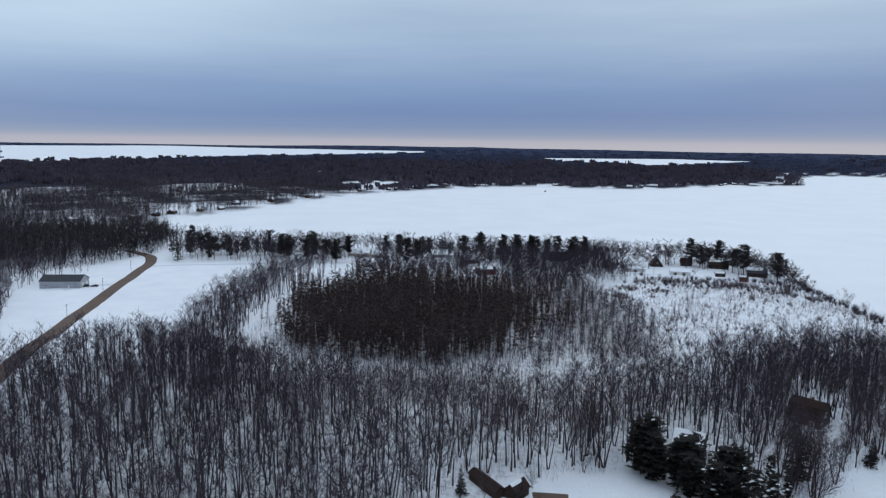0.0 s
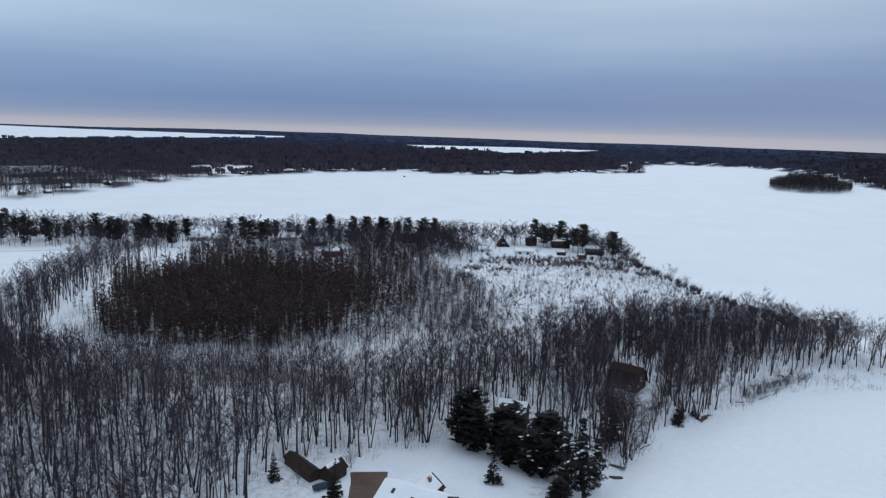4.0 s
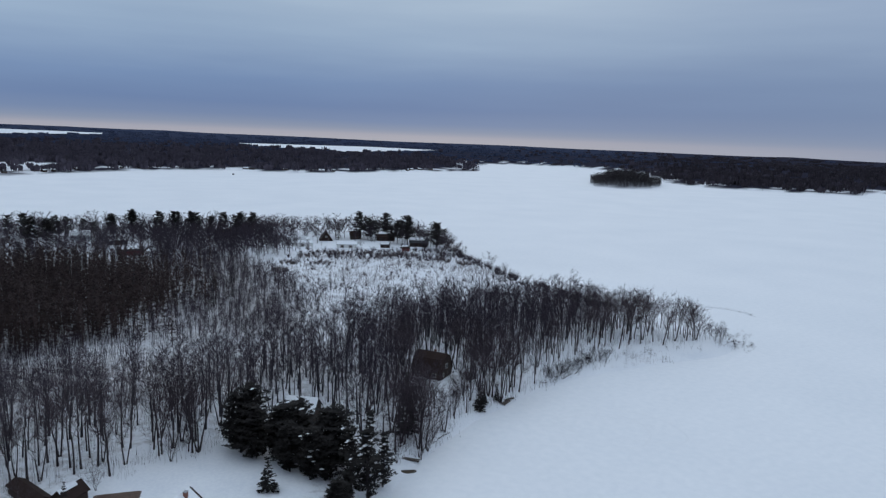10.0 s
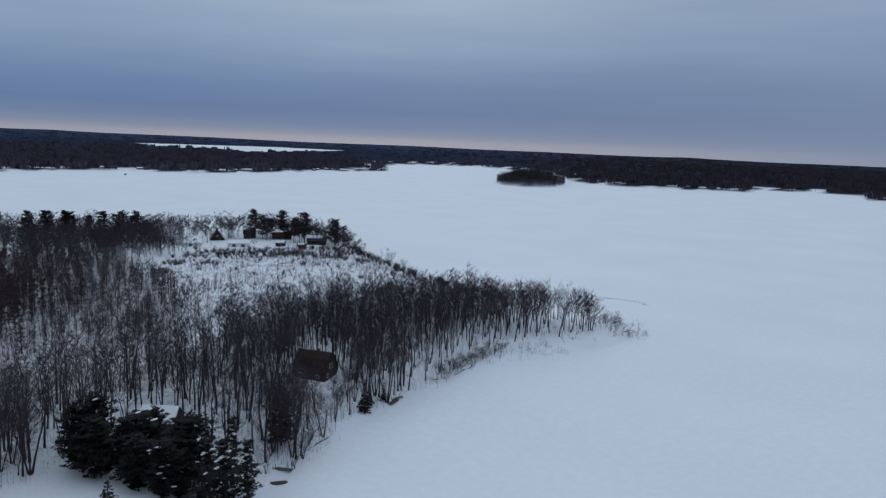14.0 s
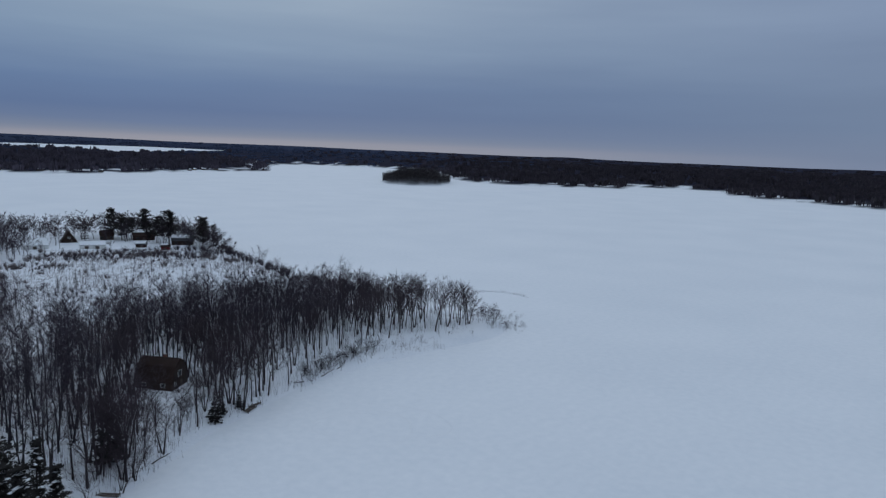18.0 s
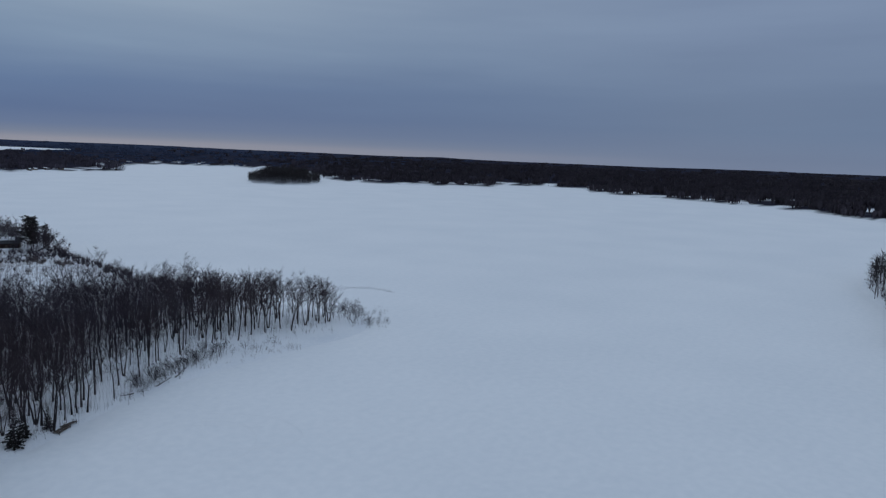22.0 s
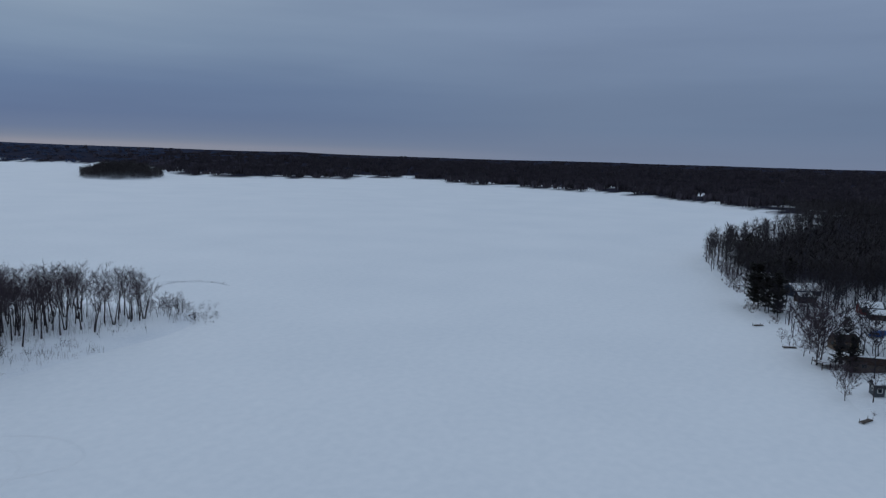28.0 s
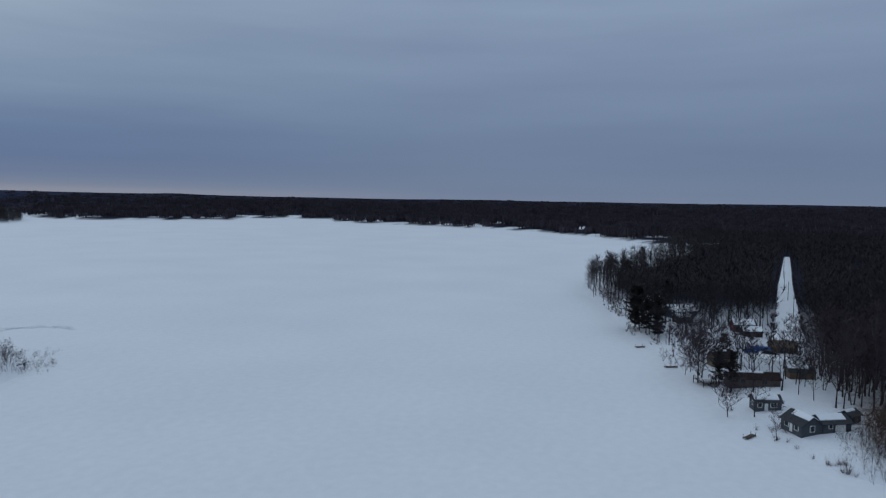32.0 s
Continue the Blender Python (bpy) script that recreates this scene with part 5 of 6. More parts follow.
spruce_shapes = [conifer(540 + s, 12, 2.3, tiers=14, boughs=9, needles=10, bare=0.03, ragged=0.25, point=0.95) for s in range(3)]

PINES = [(38.5, 131, 0.86), (41, 128, 0.77), (41, 132.5, 0.93), (45, 126, 0.78), (47.5, 128, 0.77), (46, 121.5, 0.65), (49, 118.5, 0.67), (53, 123.5, 0.78), (51.5, 117, 0.60),
         (54.5, 120, 0.86), (55.5, 114, 0.82), (57, 109.5, 0.95), (60, 117.5, 0.90), (61.5, 113.8, 0.77), (53, 109, 0.43), (50, 106, 0.47), (50.2, 131, 0.68)]
PINES = [(50 + (x - 50) * 0.88, y, s * 0.93) for x, y, s in PINES]
plant([tree_thing("pine_tree", p, M_BARK, M_PINE, "dark pine with dense level boughs beside the yard", "tree", "pines by the yard") for p in pine_shapes], PINES[:10] + PINES[14:], rng)
plant([tree_thing("layered_pine", p, M_BARK, M_PINE, "layered dark pine with snow on its boughs", "tree", "layered pines by the ice") for p in tier_shapes], PINES[10:14], rng)
plant([tree_thing("young_spruce", conifer(560, 5.6, 1.6, tiers=10, boughs=8, needles=7, bare=0.02, ragged=0.15), M_BARK, M_PINE, "young conical spruce in the snowy yard", "tree", "")], [(42, 116, 1.0)], rng)
SHORE_FIRS = [(90.3, 138.6, 0.55), (92.3, 140.8, 0.42), (96.5, 142.3, 0.35), (70.5, 130.5, 1.05), (72.5, 133, 0.5), (4, 122, 0.5), (-24, 108, 0.35), (14, 114.5, 0.6)]
plant([tree_thing("shore_fir", p, M_BARK, M_PINE, "small dark fir between bare trees at the shore", "tree", "firs by the shore") for p in spruce_shapes], SHORE_FIRS, rng)

g = np.random.RandomState(31)
row = []
for k in range(66):
    u = k / 65
    x = -160 + 335 * u + g.uniform(-4, 4)
    y = np.interp(x, [-165, -120, -60, 0, 60, 110, 150, 176], [428, 404, 405, 410, 404, 398, 388, 350]) + g.uniform(-13, 13)
    if clear(np.array([x]), np.array([y]), -2)[0] and not 84 < x < 162:
        row.append((x, y, g.choice([0.45, 0.55, 0.65, 0.75, 0.85, 0.95])))
row += [(138.7, 386, 1.0), (141, 378, 0.85), (145.4, 378, 0.75), (152.5, 382, 0.98), (152, 361, 0.85), (156.5, 357.5, 1.05), (166, 340, 0.95), (150, 366, 0.6), (72, 388, 0.85), (80, 391, 0.8), (76, 400, 0.9), (-20, 372, 1.0), (-14, 378, 0.9), (-92, 392, 0.9), (-76, 383, 0.8)]
row += [(-158 + 7.5 * k + g.uniform(-3, 3), 398 - 4 * min(k, 5) * 0.5 + g.uniform(-12, 16), g.choice([0.6, 0.75, 0.9, 1.0])) for k in range(14)]
plant([tree_thing("white_pine", p, M_BARK, M_PINE, "tall ragged white pine between lake cottages", "tree", "pines along the north shore") for p in tall_shapes], row, rng)
SPRUCES = [(27, 394, 1.25), (34, 398, 0.9), (40, 394, 0.95), (45, 399, 1.0), (-40, 424, 1.0), (-20, 418, 0.85), (126, 384, 0.95), (148, 344, 0.4), (161, 344, 0.4), (86, 420, 0.9), (-146, 379, 1.5), (-158, 415, 0.9), (-60, 392, 0.5),
           (100, 335, 0.4), (108, 320, 0.4), (91, 267, 0.45), (92.5, 266, 0.3), (97, 270, 0.5), (108, 295, 0.4), (104, 285, 0.3), (98, 300, 0.35), (86, 255, 0.35), (-197, 297, 0.9), (-16, 306, 1.3), (-10, 309, 1.15), (-6, 303, 1.2), (-13, 300, 1.0), (2, 308, 0.9), (62, 285, 0.9), (48, 262, 0.9), (50, 270, 0.75), (46, 240, 0.6), (53, 250, 0.85), (57, 276, 0.95), (60, 255, 0.5), (-170, 402, 1.0), (-180, 395, 0.8), (-200, 360, 0.9), (-210, 350, 0.8), (66, 262, 0.8), (72, 275, 0.6), (58, 300, 0.8)]
gp = np.random.RandomState(65)
SPRUCES += [(x, y, gp.uniform(0.85, 1.15)) for x, y in zip(*spread_in(THICKET, 19, 66))]
plant([tree_thing("spruce_tree", p, M_BARK, M_PINE, "narrow dark spruce standing in snow", "tree", "spruces") for p in [conifer(580 + s, 12, 1.9, tiers=12, boughs=6, needles=6, bare=0.05, ragged=0.3, point=0.95) for s in range(3)]], SPRUCES, rng)
EASTPINES = [(288, 44, 0.95), (283, 42.5, 1.0), (272, 37, 0.85), (276, 38, 0.9), (279, 40.5, 0.75), (310, 40, 0.8), (222, 21.5, 0.62), (228, 23.5, 0.55), (246, 22, 0.5),
             (330, 44, 0.6), (318, 36, 0.8), (350, 50, 0.6), (340, 42, 0.6), (365, 55, 0.7), (365, 50, 0.8), (380, 54, 0.85)]
plant([tree_thing("shore_pine", p, M_BARK, M_PINE, "dark broad pine on the east shore", "tree", "pines on the east shore") for p in [white_pine(600 + s, 13, 4.0, whorls=11, boughs=7, tufts=8, bare=0.12, point=0.5, gaps=0.25, tuft=0.75) for s in range(4)]], EASTPINES, rng)
LOWTREES = [(72.4, 124.3, 0.75), (75, 128, 0.5), (78, 131, 0.45), (67.5, 126, 0.7), (65.1, 120.9, 0.5), (82, 135.5, 0.42), (86, 140.5, 0.42), (70, 122.5, 0.6), (28.5, 131, 0.6), (31.5, 134, 0.7), (8, 120, 0.45), (17.5, 124.5, 0.4)]
plant([tree_thing("low_tree", p, M_BARK, M_TWIG, "low-branched leafless tree leaning over the snow", "tree", "low-branched trees by the shore") for p in [bare_tree(630 + s, 13, stems=2 + s % 2, leaders=4, side=7, fans=7, bole=0.2, spread=1.25, tw=0.026) for s in range(4)]], LOWTREES, rng)
EASTBARE = [(214.1, 5.1, 1.15), (257, -8, 1.2), (230.8, 27.0, 1.05), (233.6, -3.7, 1.0), (207.4, 22.9, 0.6), (206.9, 18.7, 0.6), (196.7, 16.3, 0.45), (236, 27.1, 0.95), (224, -2, 1.0), (219, -3, 0.95), (246.8, 34.8, 0.3), (230, 27.5, 0.85), (214, 4, 0.75), (218, 8, 0.6), (222, 0, 0.8), (228, 8, 0.6), (241, 17, 0.7), (252, 4, 0.7), (236, 30, 0.5), 
            (268, 27, 0.7), (275, 30, 0.7), (262, 31, 0.6), (216, 24, 0.4), (226, 5, 0.7), (245, 1, 0.8), (296, 23, 0.7), (243, 33, 0.25), (234, -3, 0.8), (210, -2, 0.8), (221, -8, 1.1), (205, -3, 0.7), (217, 2, 0.9), (227, 1, 1.0), (233, 3, 0.95), (238, -1, 1.1), (229, -6, 1.1), (245, 4, 0.9), (251, 0, 1.0), (257, 5, 0.8), (213, -7, 0.9), (241, -7, 1.1), (255, -5, 1.0), (235, -11, 1.1), (222, -14, 1.1), (252, 27, 0.7), (246, 29, 0.75), (296, 45, 0.6), (305, 48, 0.5), (314, 52, 0.6), (321, 54, 0.5), (329, 56, 0.6), (340, 59, 0.5), (352, 64, 0.6)]
plant([tree_thing("yard_tree", p, M_BARK, M_TWIG, "leafless spreading yard tree by the east cottages", "tree", "yard trees on the east shore") for p in [bare_tree(620 + s, 13, stems=1 + s % 2, leaders=4, side=8, fans=12, bole=0.22, spread=1.35, tw=0.040) for s in range(5)]], EASTBARE, rng)


# ---- brush along the shores ----
def along(loop_part, step, lo, hi, seed):
    g = np.random.RandomState(seed)
    xs, ys = [], []
    for (ax0, ay0), (bx0, by0) in zip(loop_part, loop_part[1:]):
        ln = math.hypot(bx0 - ax0, by0 - ay0)
        for k in range(max(1, int(ln / step))):
            u, o = g.rand(), g.uniform(lo, hi)
            xs.append(ax0 + (bx0 - ax0) * u - (by0 - ay0) / ln * o)
            ys.append(ay0 + (by0 - ay0) * u + (bx0 - ax0) / ln * o)
    return np.array(xs), np.array(ys)


near_shore = [p for p in LAKE if p[1] > 90 and math.hypot(*p) < 470 and p[0] > 50]
bx, by = along(near_shore, 0.5, 0.3, 9, 41)
ok = waves(bx, by, 9, 8) + 0.5 * np.random.RandomState(28).randn(len(bx)) > 0.15
joined("shore_brush", deal(stalk_tpl, bx[ok], by[ok], 170, 0.25, 0.85, lean=0.1, squash=0.4), M_SHRUB, "dry brush and stalks along the frozen shore", "shrubs")
bush_tpl = [shrub(320 + s, 3.2, 52, 0.04) for s in range(6)]
north_shore = [p for p in LAKE if 165 < p[0] < 195 and 205 < p[1] < 350]
bx, by = along(north_shore, 0.8, 0.5, 9, 42)
cx2, cy2 = along([(114, 149.5), (121, 154), (129, 157.5), (140, 160.5)], 0.16, -2.2, 1.6, 77)
px_, py_ = along([(188, 166), (180, 161), (168, 158.5), (150, 158.5), (134, 157), (118, 152)], 0.55, -2.5, 2.5, 48)
ok = (waves(px_, py_, 4, 3) + 0.6 * np.random.RandomState(29).randn(len(px_)) > 0.55) | (np.abs(px_ - 127) < 8)
joined("bank_bushes", deal(low_tpl, px_[ok], py_[ok], 177, 0.07, 0.22, squash=0.3, lean=0.2) + deal(low_tpl, cx2, cy2, 178, 0.08, 0.26, squash=0.3, lean=0.25), M_TRUNKS, "low leafless bushes on the snow bank below the trees", "bushes")
PATCHES = [(111, 334, 6, 2.5), (117, 336, 5, 2), (126, 333, 5, 2), (133, 322, 7, 3), (141, 328, 6, 3), (145, 323, 6, 3), (101, 349, 3, 2), (155, 307, 5, 4), (97, 330, 7, 3), (99, 312, 5, 3), (161, 297, 5, 4), (86, 318, 6, 4), (78, 300, 5, 4)]
vx, vy = [], []
gp = np.random.RandomState(49)
for x, y in zip(*spread_in([(70, 225), (110, 205), (165, 210), (160, 260), (155, 305), (100, 335), (82, 300)], 21, 67)):
    PATCHES.append((x, y, gp.uniform(0.8, 2.6), gp.uniform(0.6, 1.6)))
for cx, cy, ra, rb in PATCHES:
    ra, rb = ra * 0.75, rb * 1.3
    for k in range(int(ra * rb * 1.7)):
        a, q = gp.uniform(0, 6.28), math.sqrt(gp.rand())
        vx.append(cx + ra * q * math.cos(a))
        vy.append(cy + rb * q * math.sin(a))
joined("bush_patches", deal(bush_tpl, np.array(vx), np.array(vy), 187, 0.3, 0.8), M_SHRUB, "dense grey leafless bushes in patches on the marsh", "bushes")
plant([tree_thing("shore_tree", bare_tree(640, 13, stems=2, leaders=4, side=5, fans=6, bole=0.25, spread=1.2, tw=0.045), M_BARK, M_TWIG, "lone leafless tree among bushes on the marsh shore", "tree", "lone marsh trees")],
      [(170, 286, 0.62), (172.5, 279, 0.4), (151, 300, 0.55), (77, 228, 0.85), (69, 215, 0.7), (160, 318, 0.5)], rng)
plant([tree_thing("round_tree", bare_tree(650 + s, 12, leaders=5, side=7, fans=12, bole=0.24, spread=1.4, tw=0.10), M_BARK, M_TWIG, "round-crowned leafless tree beside the lane", "tree", "round trees on the north shore") for s in range(3)],
      [(86, 393, 0.9), (94, 391, 1.0), (90, 400, 0.9), (102, 392, 0.85), (109, 389, 0.75), (111.5, 373, 1.0), (114, 379, 0.75), (125.5, 388, 1.15), (131, 389, 0.95), (128, 396, 0.9), (146.5, 390, 1.0), (151, 392, 0.95), (156, 388, 0.9), (143, 392, 0.95), (166, 364, 0.8), (169, 358, 0.75), (161, 366, 0.85), (166.5, 329, 0.75), (167.5, 322, 0.7), (170, 333, 0.75), (173, 342, 0.7), (170.5, 327, 0.6), (169, 316, 0.5), (66, 380, 0.85), (60, 388, 0.85), (76, 376, 0.85), (84, 384, 0.85), (52, 392, 0.9), (101, 349, 0.38), (129, 352, 0.3)], rng)
joined("shore_bushes", deal(bush_tpl, bx, by, 175, 0.5, 1.3), M_WOOD_FAR, "dark leafless bushes along the marsh shore", "bushes")
bx, by = spread_in([(84, 330), (110, 320), (150, 305), (165, 310), (168, 338), (130, 346), (96, 340)], 2.6, 43)
ok = waves(bx, by, 8, 3) > -0.25
vx, vy = spread_in(MARSH, 2.6, 47)
okv = waves(vx, vy, 11, 7) + 0.4 * np.random.RandomState(6).randn(len(vx)) > 0.65
joined("marsh_bushes", deal(bush_tpl, vx[okv], vy[okv], 182, 0.3, 0.7), M_WOOD_FAR, "dark leafless bushes in the snowy marsh", "bushes")
joined("lane_bushes", deal(bush_tpl, bx[ok], by[ok], 180, 0.45, 0.95), M_WOOD_FAR, "dark leafless bushes between marsh and lane", "bushes")
bx, by = along([(186, 178), (190, 170), (189, 166), (180, 160)], 0.22, -1, 9, 44)
tx2, ty2 = spread_in([(175, 164.5), (183, 162.5), (189, 166.5), (187.5, 173), (180, 177)], 1.7, 76)
joined("tip_saplings", deal(low_tpl, tx2, ty2, 188, 0.10, 0.40, lean=0.12), M_WOOD_FAR, "leafless saplings thinning out toward the tip", "saplings")
joined("tip_bushes", deal(low_tpl, bx, by, 185, 0.06, 0.2, squash=0.3, lean=0.2), M_TRUNKS, "dark leafless bushes on the tip", "bushes")
east_shore = [p for p in LAKE if 175 < p[0] < 345 and -50 < p[1] < 70]
bx, by = along(east_shore, 0.45, 0.3, 4, 45)
ok = waves(bx, by, 5, 8) > 0.1
joined("east_brush", deal(shrub_tpl, bx[ok], by[ok], 190, 0.4, 1.0), M_SHRUB, "dry brush along the east shore", "shrubs")
joined("corridor_bushes", deal(bush_tpl, *corridor_bush_at, 193, 0.3, 0.8), M_WOOD_FAR, "dark leafless bushes along the cleared corridor", "bushes")
bx, by = spread_in([(180, 3), (185, 8.5), (192, 9), (198, 8), (200, 5.5), (194, 3), (186, -2)], 0.8, 68)
ok = np.random.RandomState(75).rand(len(bx)) < 0.45 + 0.5 * smooth(7, 2, by)
bx, by = bx[ok], by[ok]
joined("bank_brush", deal(low_tpl, bx, by, 197, 0.06, 0.18, lean=0.2), M_TRUNKS, "low dry brush on the bank before the grey house", "shrubs")
bx, by = spread_in([(188, -3), (191, 3.5), (198, 4.6), (205, 2), (208, -6), (196, -10)], 0.8, 46)
joined("corner_bushes", deal(low_tpl, bx, by, 195, 0.14, 0.38), material("rusty_bush", (0.05, 0.031, 0.025), (0.13, 0.082, 0.064), grain=0.5, bump=0, island=0.4), "rusty brown bushes beside the grey house", "bushes")


# ---- far cottages ----
g = np.random.RandomState(51)
rim = [p for p in LAKE if math.hypot(*p) > 560]
walls_far = [P_BROWN, P_LGREY, P_DKBROWN, P_LOG, P_TAN]
count = 0
for (ax0, ay0), (bx0, by0) in zip(rim, rim[1:]):
    ln = math.hypot(bx0 - ax0, by0 - ay0)
    for k in range(int(ln / 30)):
        u, o = g.rand(), g.uniform(11, 32)
        x, y = ax0 + (bx0 - ax0) * u - (by0 - ay0) / ln * o, ay0 + (by0 - ay0) * u + (bx0 - ax0) / ln * o
        if count < 44 and waves(np.array([x]), np.array([y]), 47, 2)[0] > -0.25 and -shore_distance(np.array([x]), np.array([y]), LAKE)[0] > 5:
            count += 1
            house("far_cottage", x, y, math.degrees(math.atan2(by0 - ay0, bx0 - ax0)) + 180, g.uniform(8, 14), g.uniform(6, 8), 2.8, g.uniform(1.6, 2.6), walls_far[count % 5], P_ROOFGREY,
                  "distant lakeside cottage with snow on its roof", snow=(1.0, 0.6, 0)[count % 3], windows=W2[:2], group="cottages on the far shore", category="cottage", size=0.95)
WESTHOMES = [(-205, 470), (-230, 500), (-215, 430), (-250, 640), (-235, 680), (-262, 590), (-222, 745), (-300, 560), (-270, 520), (-195, 790), (-330, 700)]
for k, (x, y) in enumerate(WESTHOMES):
    house("west_home", x, y, 30 * k, 10, 7, 2.8, 2.2, walls_far[k % 3], P_ROOFGREY, "cottage with snowy roof in the western woods", snow=(1.0, 0.7)[k % 2], windows=W2[:2], group="cottages in the western woods", category="cottage")
sx, sy = spread_in(WEST, 11, 52)
ok = (waves(sx, sy, 16, 2) > -0.25) & ((sy < 640) | (np.random.RandomState(72).rand(len(sx)) < 0.4))
sx, sy = sx[ok], sy[ok]
joined("west_pines", deal(far_pine, sx, sy, 200, 0.6, 1.1), M_PINE, "scattered dark pines in the western woods", "woods")


# ---- vehicles ----
def car(x, y, turn, body_mat, label, suv=False):
    e = empty("car", pose(x * U, y * U, max(z_at(x, y), 0) + 0.02, 0, 0, turn), label, "car")
    hood, top = 0.95, 1.75 if suv else 1.45
    bm = bmesh.new()
    prism(bm, [(-2.25, 0.35), (-2.3, 0.75), (-2.15, hood), (-1.1, hood + 0.06), (2.1, hood + 0.05), (2.28, 0.8), (2.25, 0.35)], "y", -0.9, 0.9)
    bmesh.ops.bevel(bm, geom=bm.edges[:], offset=0.06, segments=2, affect="EDGES")
    b = part("body", bm, body_mat, e)
    bm = bmesh.new()
    prism(bm, [(-1.15, hood), (-0.45, top), (1.55, top), (2.05 if suv else 1.9, hood)], "y", -0.78, 0.78)
    c = part("cabin", bm, GLASS, e, "dark glass cabin")
    bm = bmesh.new()
    box(bm, -0.5, 1.6, -0.8, 0.8, top - 0.02, top + 0.06)
    bmesh.ops.bevel(bm, geom=bm.edges[:], offset=0.03, segments=1, affect="EDGES")
    part("roof", bm, body_mat, e)
    for sx_ in (-1.4, 1.4):
        for sy_ in (-0.82, 0.82):
            bm = bmesh.new()
            bmesh.ops.create_cone(bm, cap_ends=True, segments=14, radius1=0.34, radius2=0.34, depth=0.22, matrix=pose(sx_, sy_, 0.34, 90))
            w = part("wheel", bm, P_BLACK, e)
            bm = bmesh.new()
            bmesh.ops.create_cone(bm, cap_ends=True, segments=10, radius1=0.2, radius2=0.18, depth=0.24, matrix=pose(sx_, sy_, 0.34, 90))
            part("rim", bm, P_STEEL, w)
    for sy_ in (-0.65, 0.65):
        for sx_, nm, mt in ((-2.3, "headlight", P_WHITE), (2.27, "tail_light", P_RED)):
            bm = bmesh.new()
            box(bm, sx_ - 0.03, sx_ + 0.03, sy_ - 0.18, sy_ + 0.18, 0.68, 0.84)
            part(nm, bm, mt, e)
    return e


car(-159.2, 305.2, 10, P_BLACK, "black parked car beside the steel barn", True)
car(-155.5, 305.8, 5, P_NAVY, "dark blue parked car on the snowy drive")
car(257, 15.5, 100, P_BLUE, "bright blue parked car beside the tan garage", True)
car(255.5, 11.5, 80, P_BLACK, "dark parked car with snow around it")


def tarp_boat(x, y, turn, mat, label):
    """A boat on blocks under a taut tarpaulin."""
    e = empty("covered_boat", pose(x * U, y * U, max(z_at(x, y), 0), 0, 0, turn), label, "boat")
    bm = bmesh.new()
    rows_ = []
    for i in range(9):
        u = i / 8
        w = 1.15 * (1 - max(0, u - 0.45) ** 2 * 3.0)
        top = 1.5 + 0.25 * math.sin(u * 3.1)
        rows_.append([bm.verts.new((u * 5.6 - 2.8, w * s, z)) for s, z in ((-0.6, 0.35), (-1, 0.9), (-0.55, top - 0.25), (0, top), (0.55, top - 0.25), (1, 0.9), (0.6, 0.35))])
    for p, q in zip(rows_, rows_[1:]):
        for j in range(6):
            bm.faces.new([p[j], p[j + 1], q[j + 1], q[j]])
    bm.faces.new(rows_[0][::-1])
    bm.faces.new(rows_[-1])
    bmesh.ops.recalc_face_normals(bm, faces=bm.faces)
    part("tarpaulin", bm, mat, e)
    for sx_ in (-1.6, 1.4):
        bm = bmesh.new()
        box(bm, sx_ - 0.15, sx_ + 0.15, -0.7, 0.7, -0.05, 0.36)
        part("block", bm, P_LOG, e)
    return e


tarp_boat(258.8, 13.6, 100, P_BLUE, "long boat under a bright blue tarpaulin by the garage").scale = (1.35, 1.3, 1.2)
tarp_boat(12.4, 117.8, 20, P_NAVY, "boat under a dark blue tarpaulin beside the shed")


# ---- the deck of the lake house ----
def deck(x, y, turn, ln, wd, h, label):
    """A raised deck: boards, posts and a railing, with snow left on it."""
    e = empty("deck", pose(x * U, y * U, max(z_at(x, y), 0), 0, 0, turn), label, "deck")
    base = None
    n = int(ln / 0.4)
    for k in range(n):
        if base is None:
            bm = bmesh.new()
            box(bm, -0.18, 0.18, -wd / 2, wd / 2, h - 0.06, h)
            pl = base = part("board", bm, P_BROWN, e)
        else:
            pl = base.copy()
            scene.collection.objects.link(pl)
        pl.location.x = -ln / 2 + (k + 0.5) * ln / n
    for sx_ in (-0.5, -0.17, 0.17, 0.5):
        for sy_ in (-0.5, 0.5):
            bm = bmesh.new()
            box(bm, sx_ * ln - 0.08, sx_ * ln + 0.08, sy_ * wd - 0.08, sy_ * wd + 0.08, -0.8, h + 1.0)
            part("post", bm, P_BROWN, e)
    for z in (h + 0.5, h + 0.95):
        bm = bmesh.new()
        box(bm, -ln / 2, ln / 2, -wd / 2 - 0.06, -wd / 2 + 0.06, z, z + 0.1)
        part("rail", bm, P_BROWN, e)
        bm = bmesh.new()
        box(bm, -ln / 2 - 0.06, -ln / 2 + 0.06, -wd / 2, wd / 2, z, z + 0.1)
        part("rail", bm, P_BROWN, e)
    bm = bmesh.new()
    prism(bm, [(-ln * 0.4, -wd * 0.38), (ln * 0.1, -wd * 0.42), (ln * 0.44, -wd * 0.3), (ln * 0.42, wd * 0.4), (-ln * 0.2, wd * 0.44), (-ln * 0.44, wd * 0.2)], "z", h + 0.004, h + 0.2)
    bmesh.ops.bevel(bm, geom=bm.edges[:], offset=0.08, segments=2, affect="EDGES")
    part("snow", bm, M_SNOW, e, "white snow left on the deck")
    return e


deck(229.5, 25.2, -62, 7.5, 6.0, 0.9, "raised brown deck with railing and snow before the lake house")

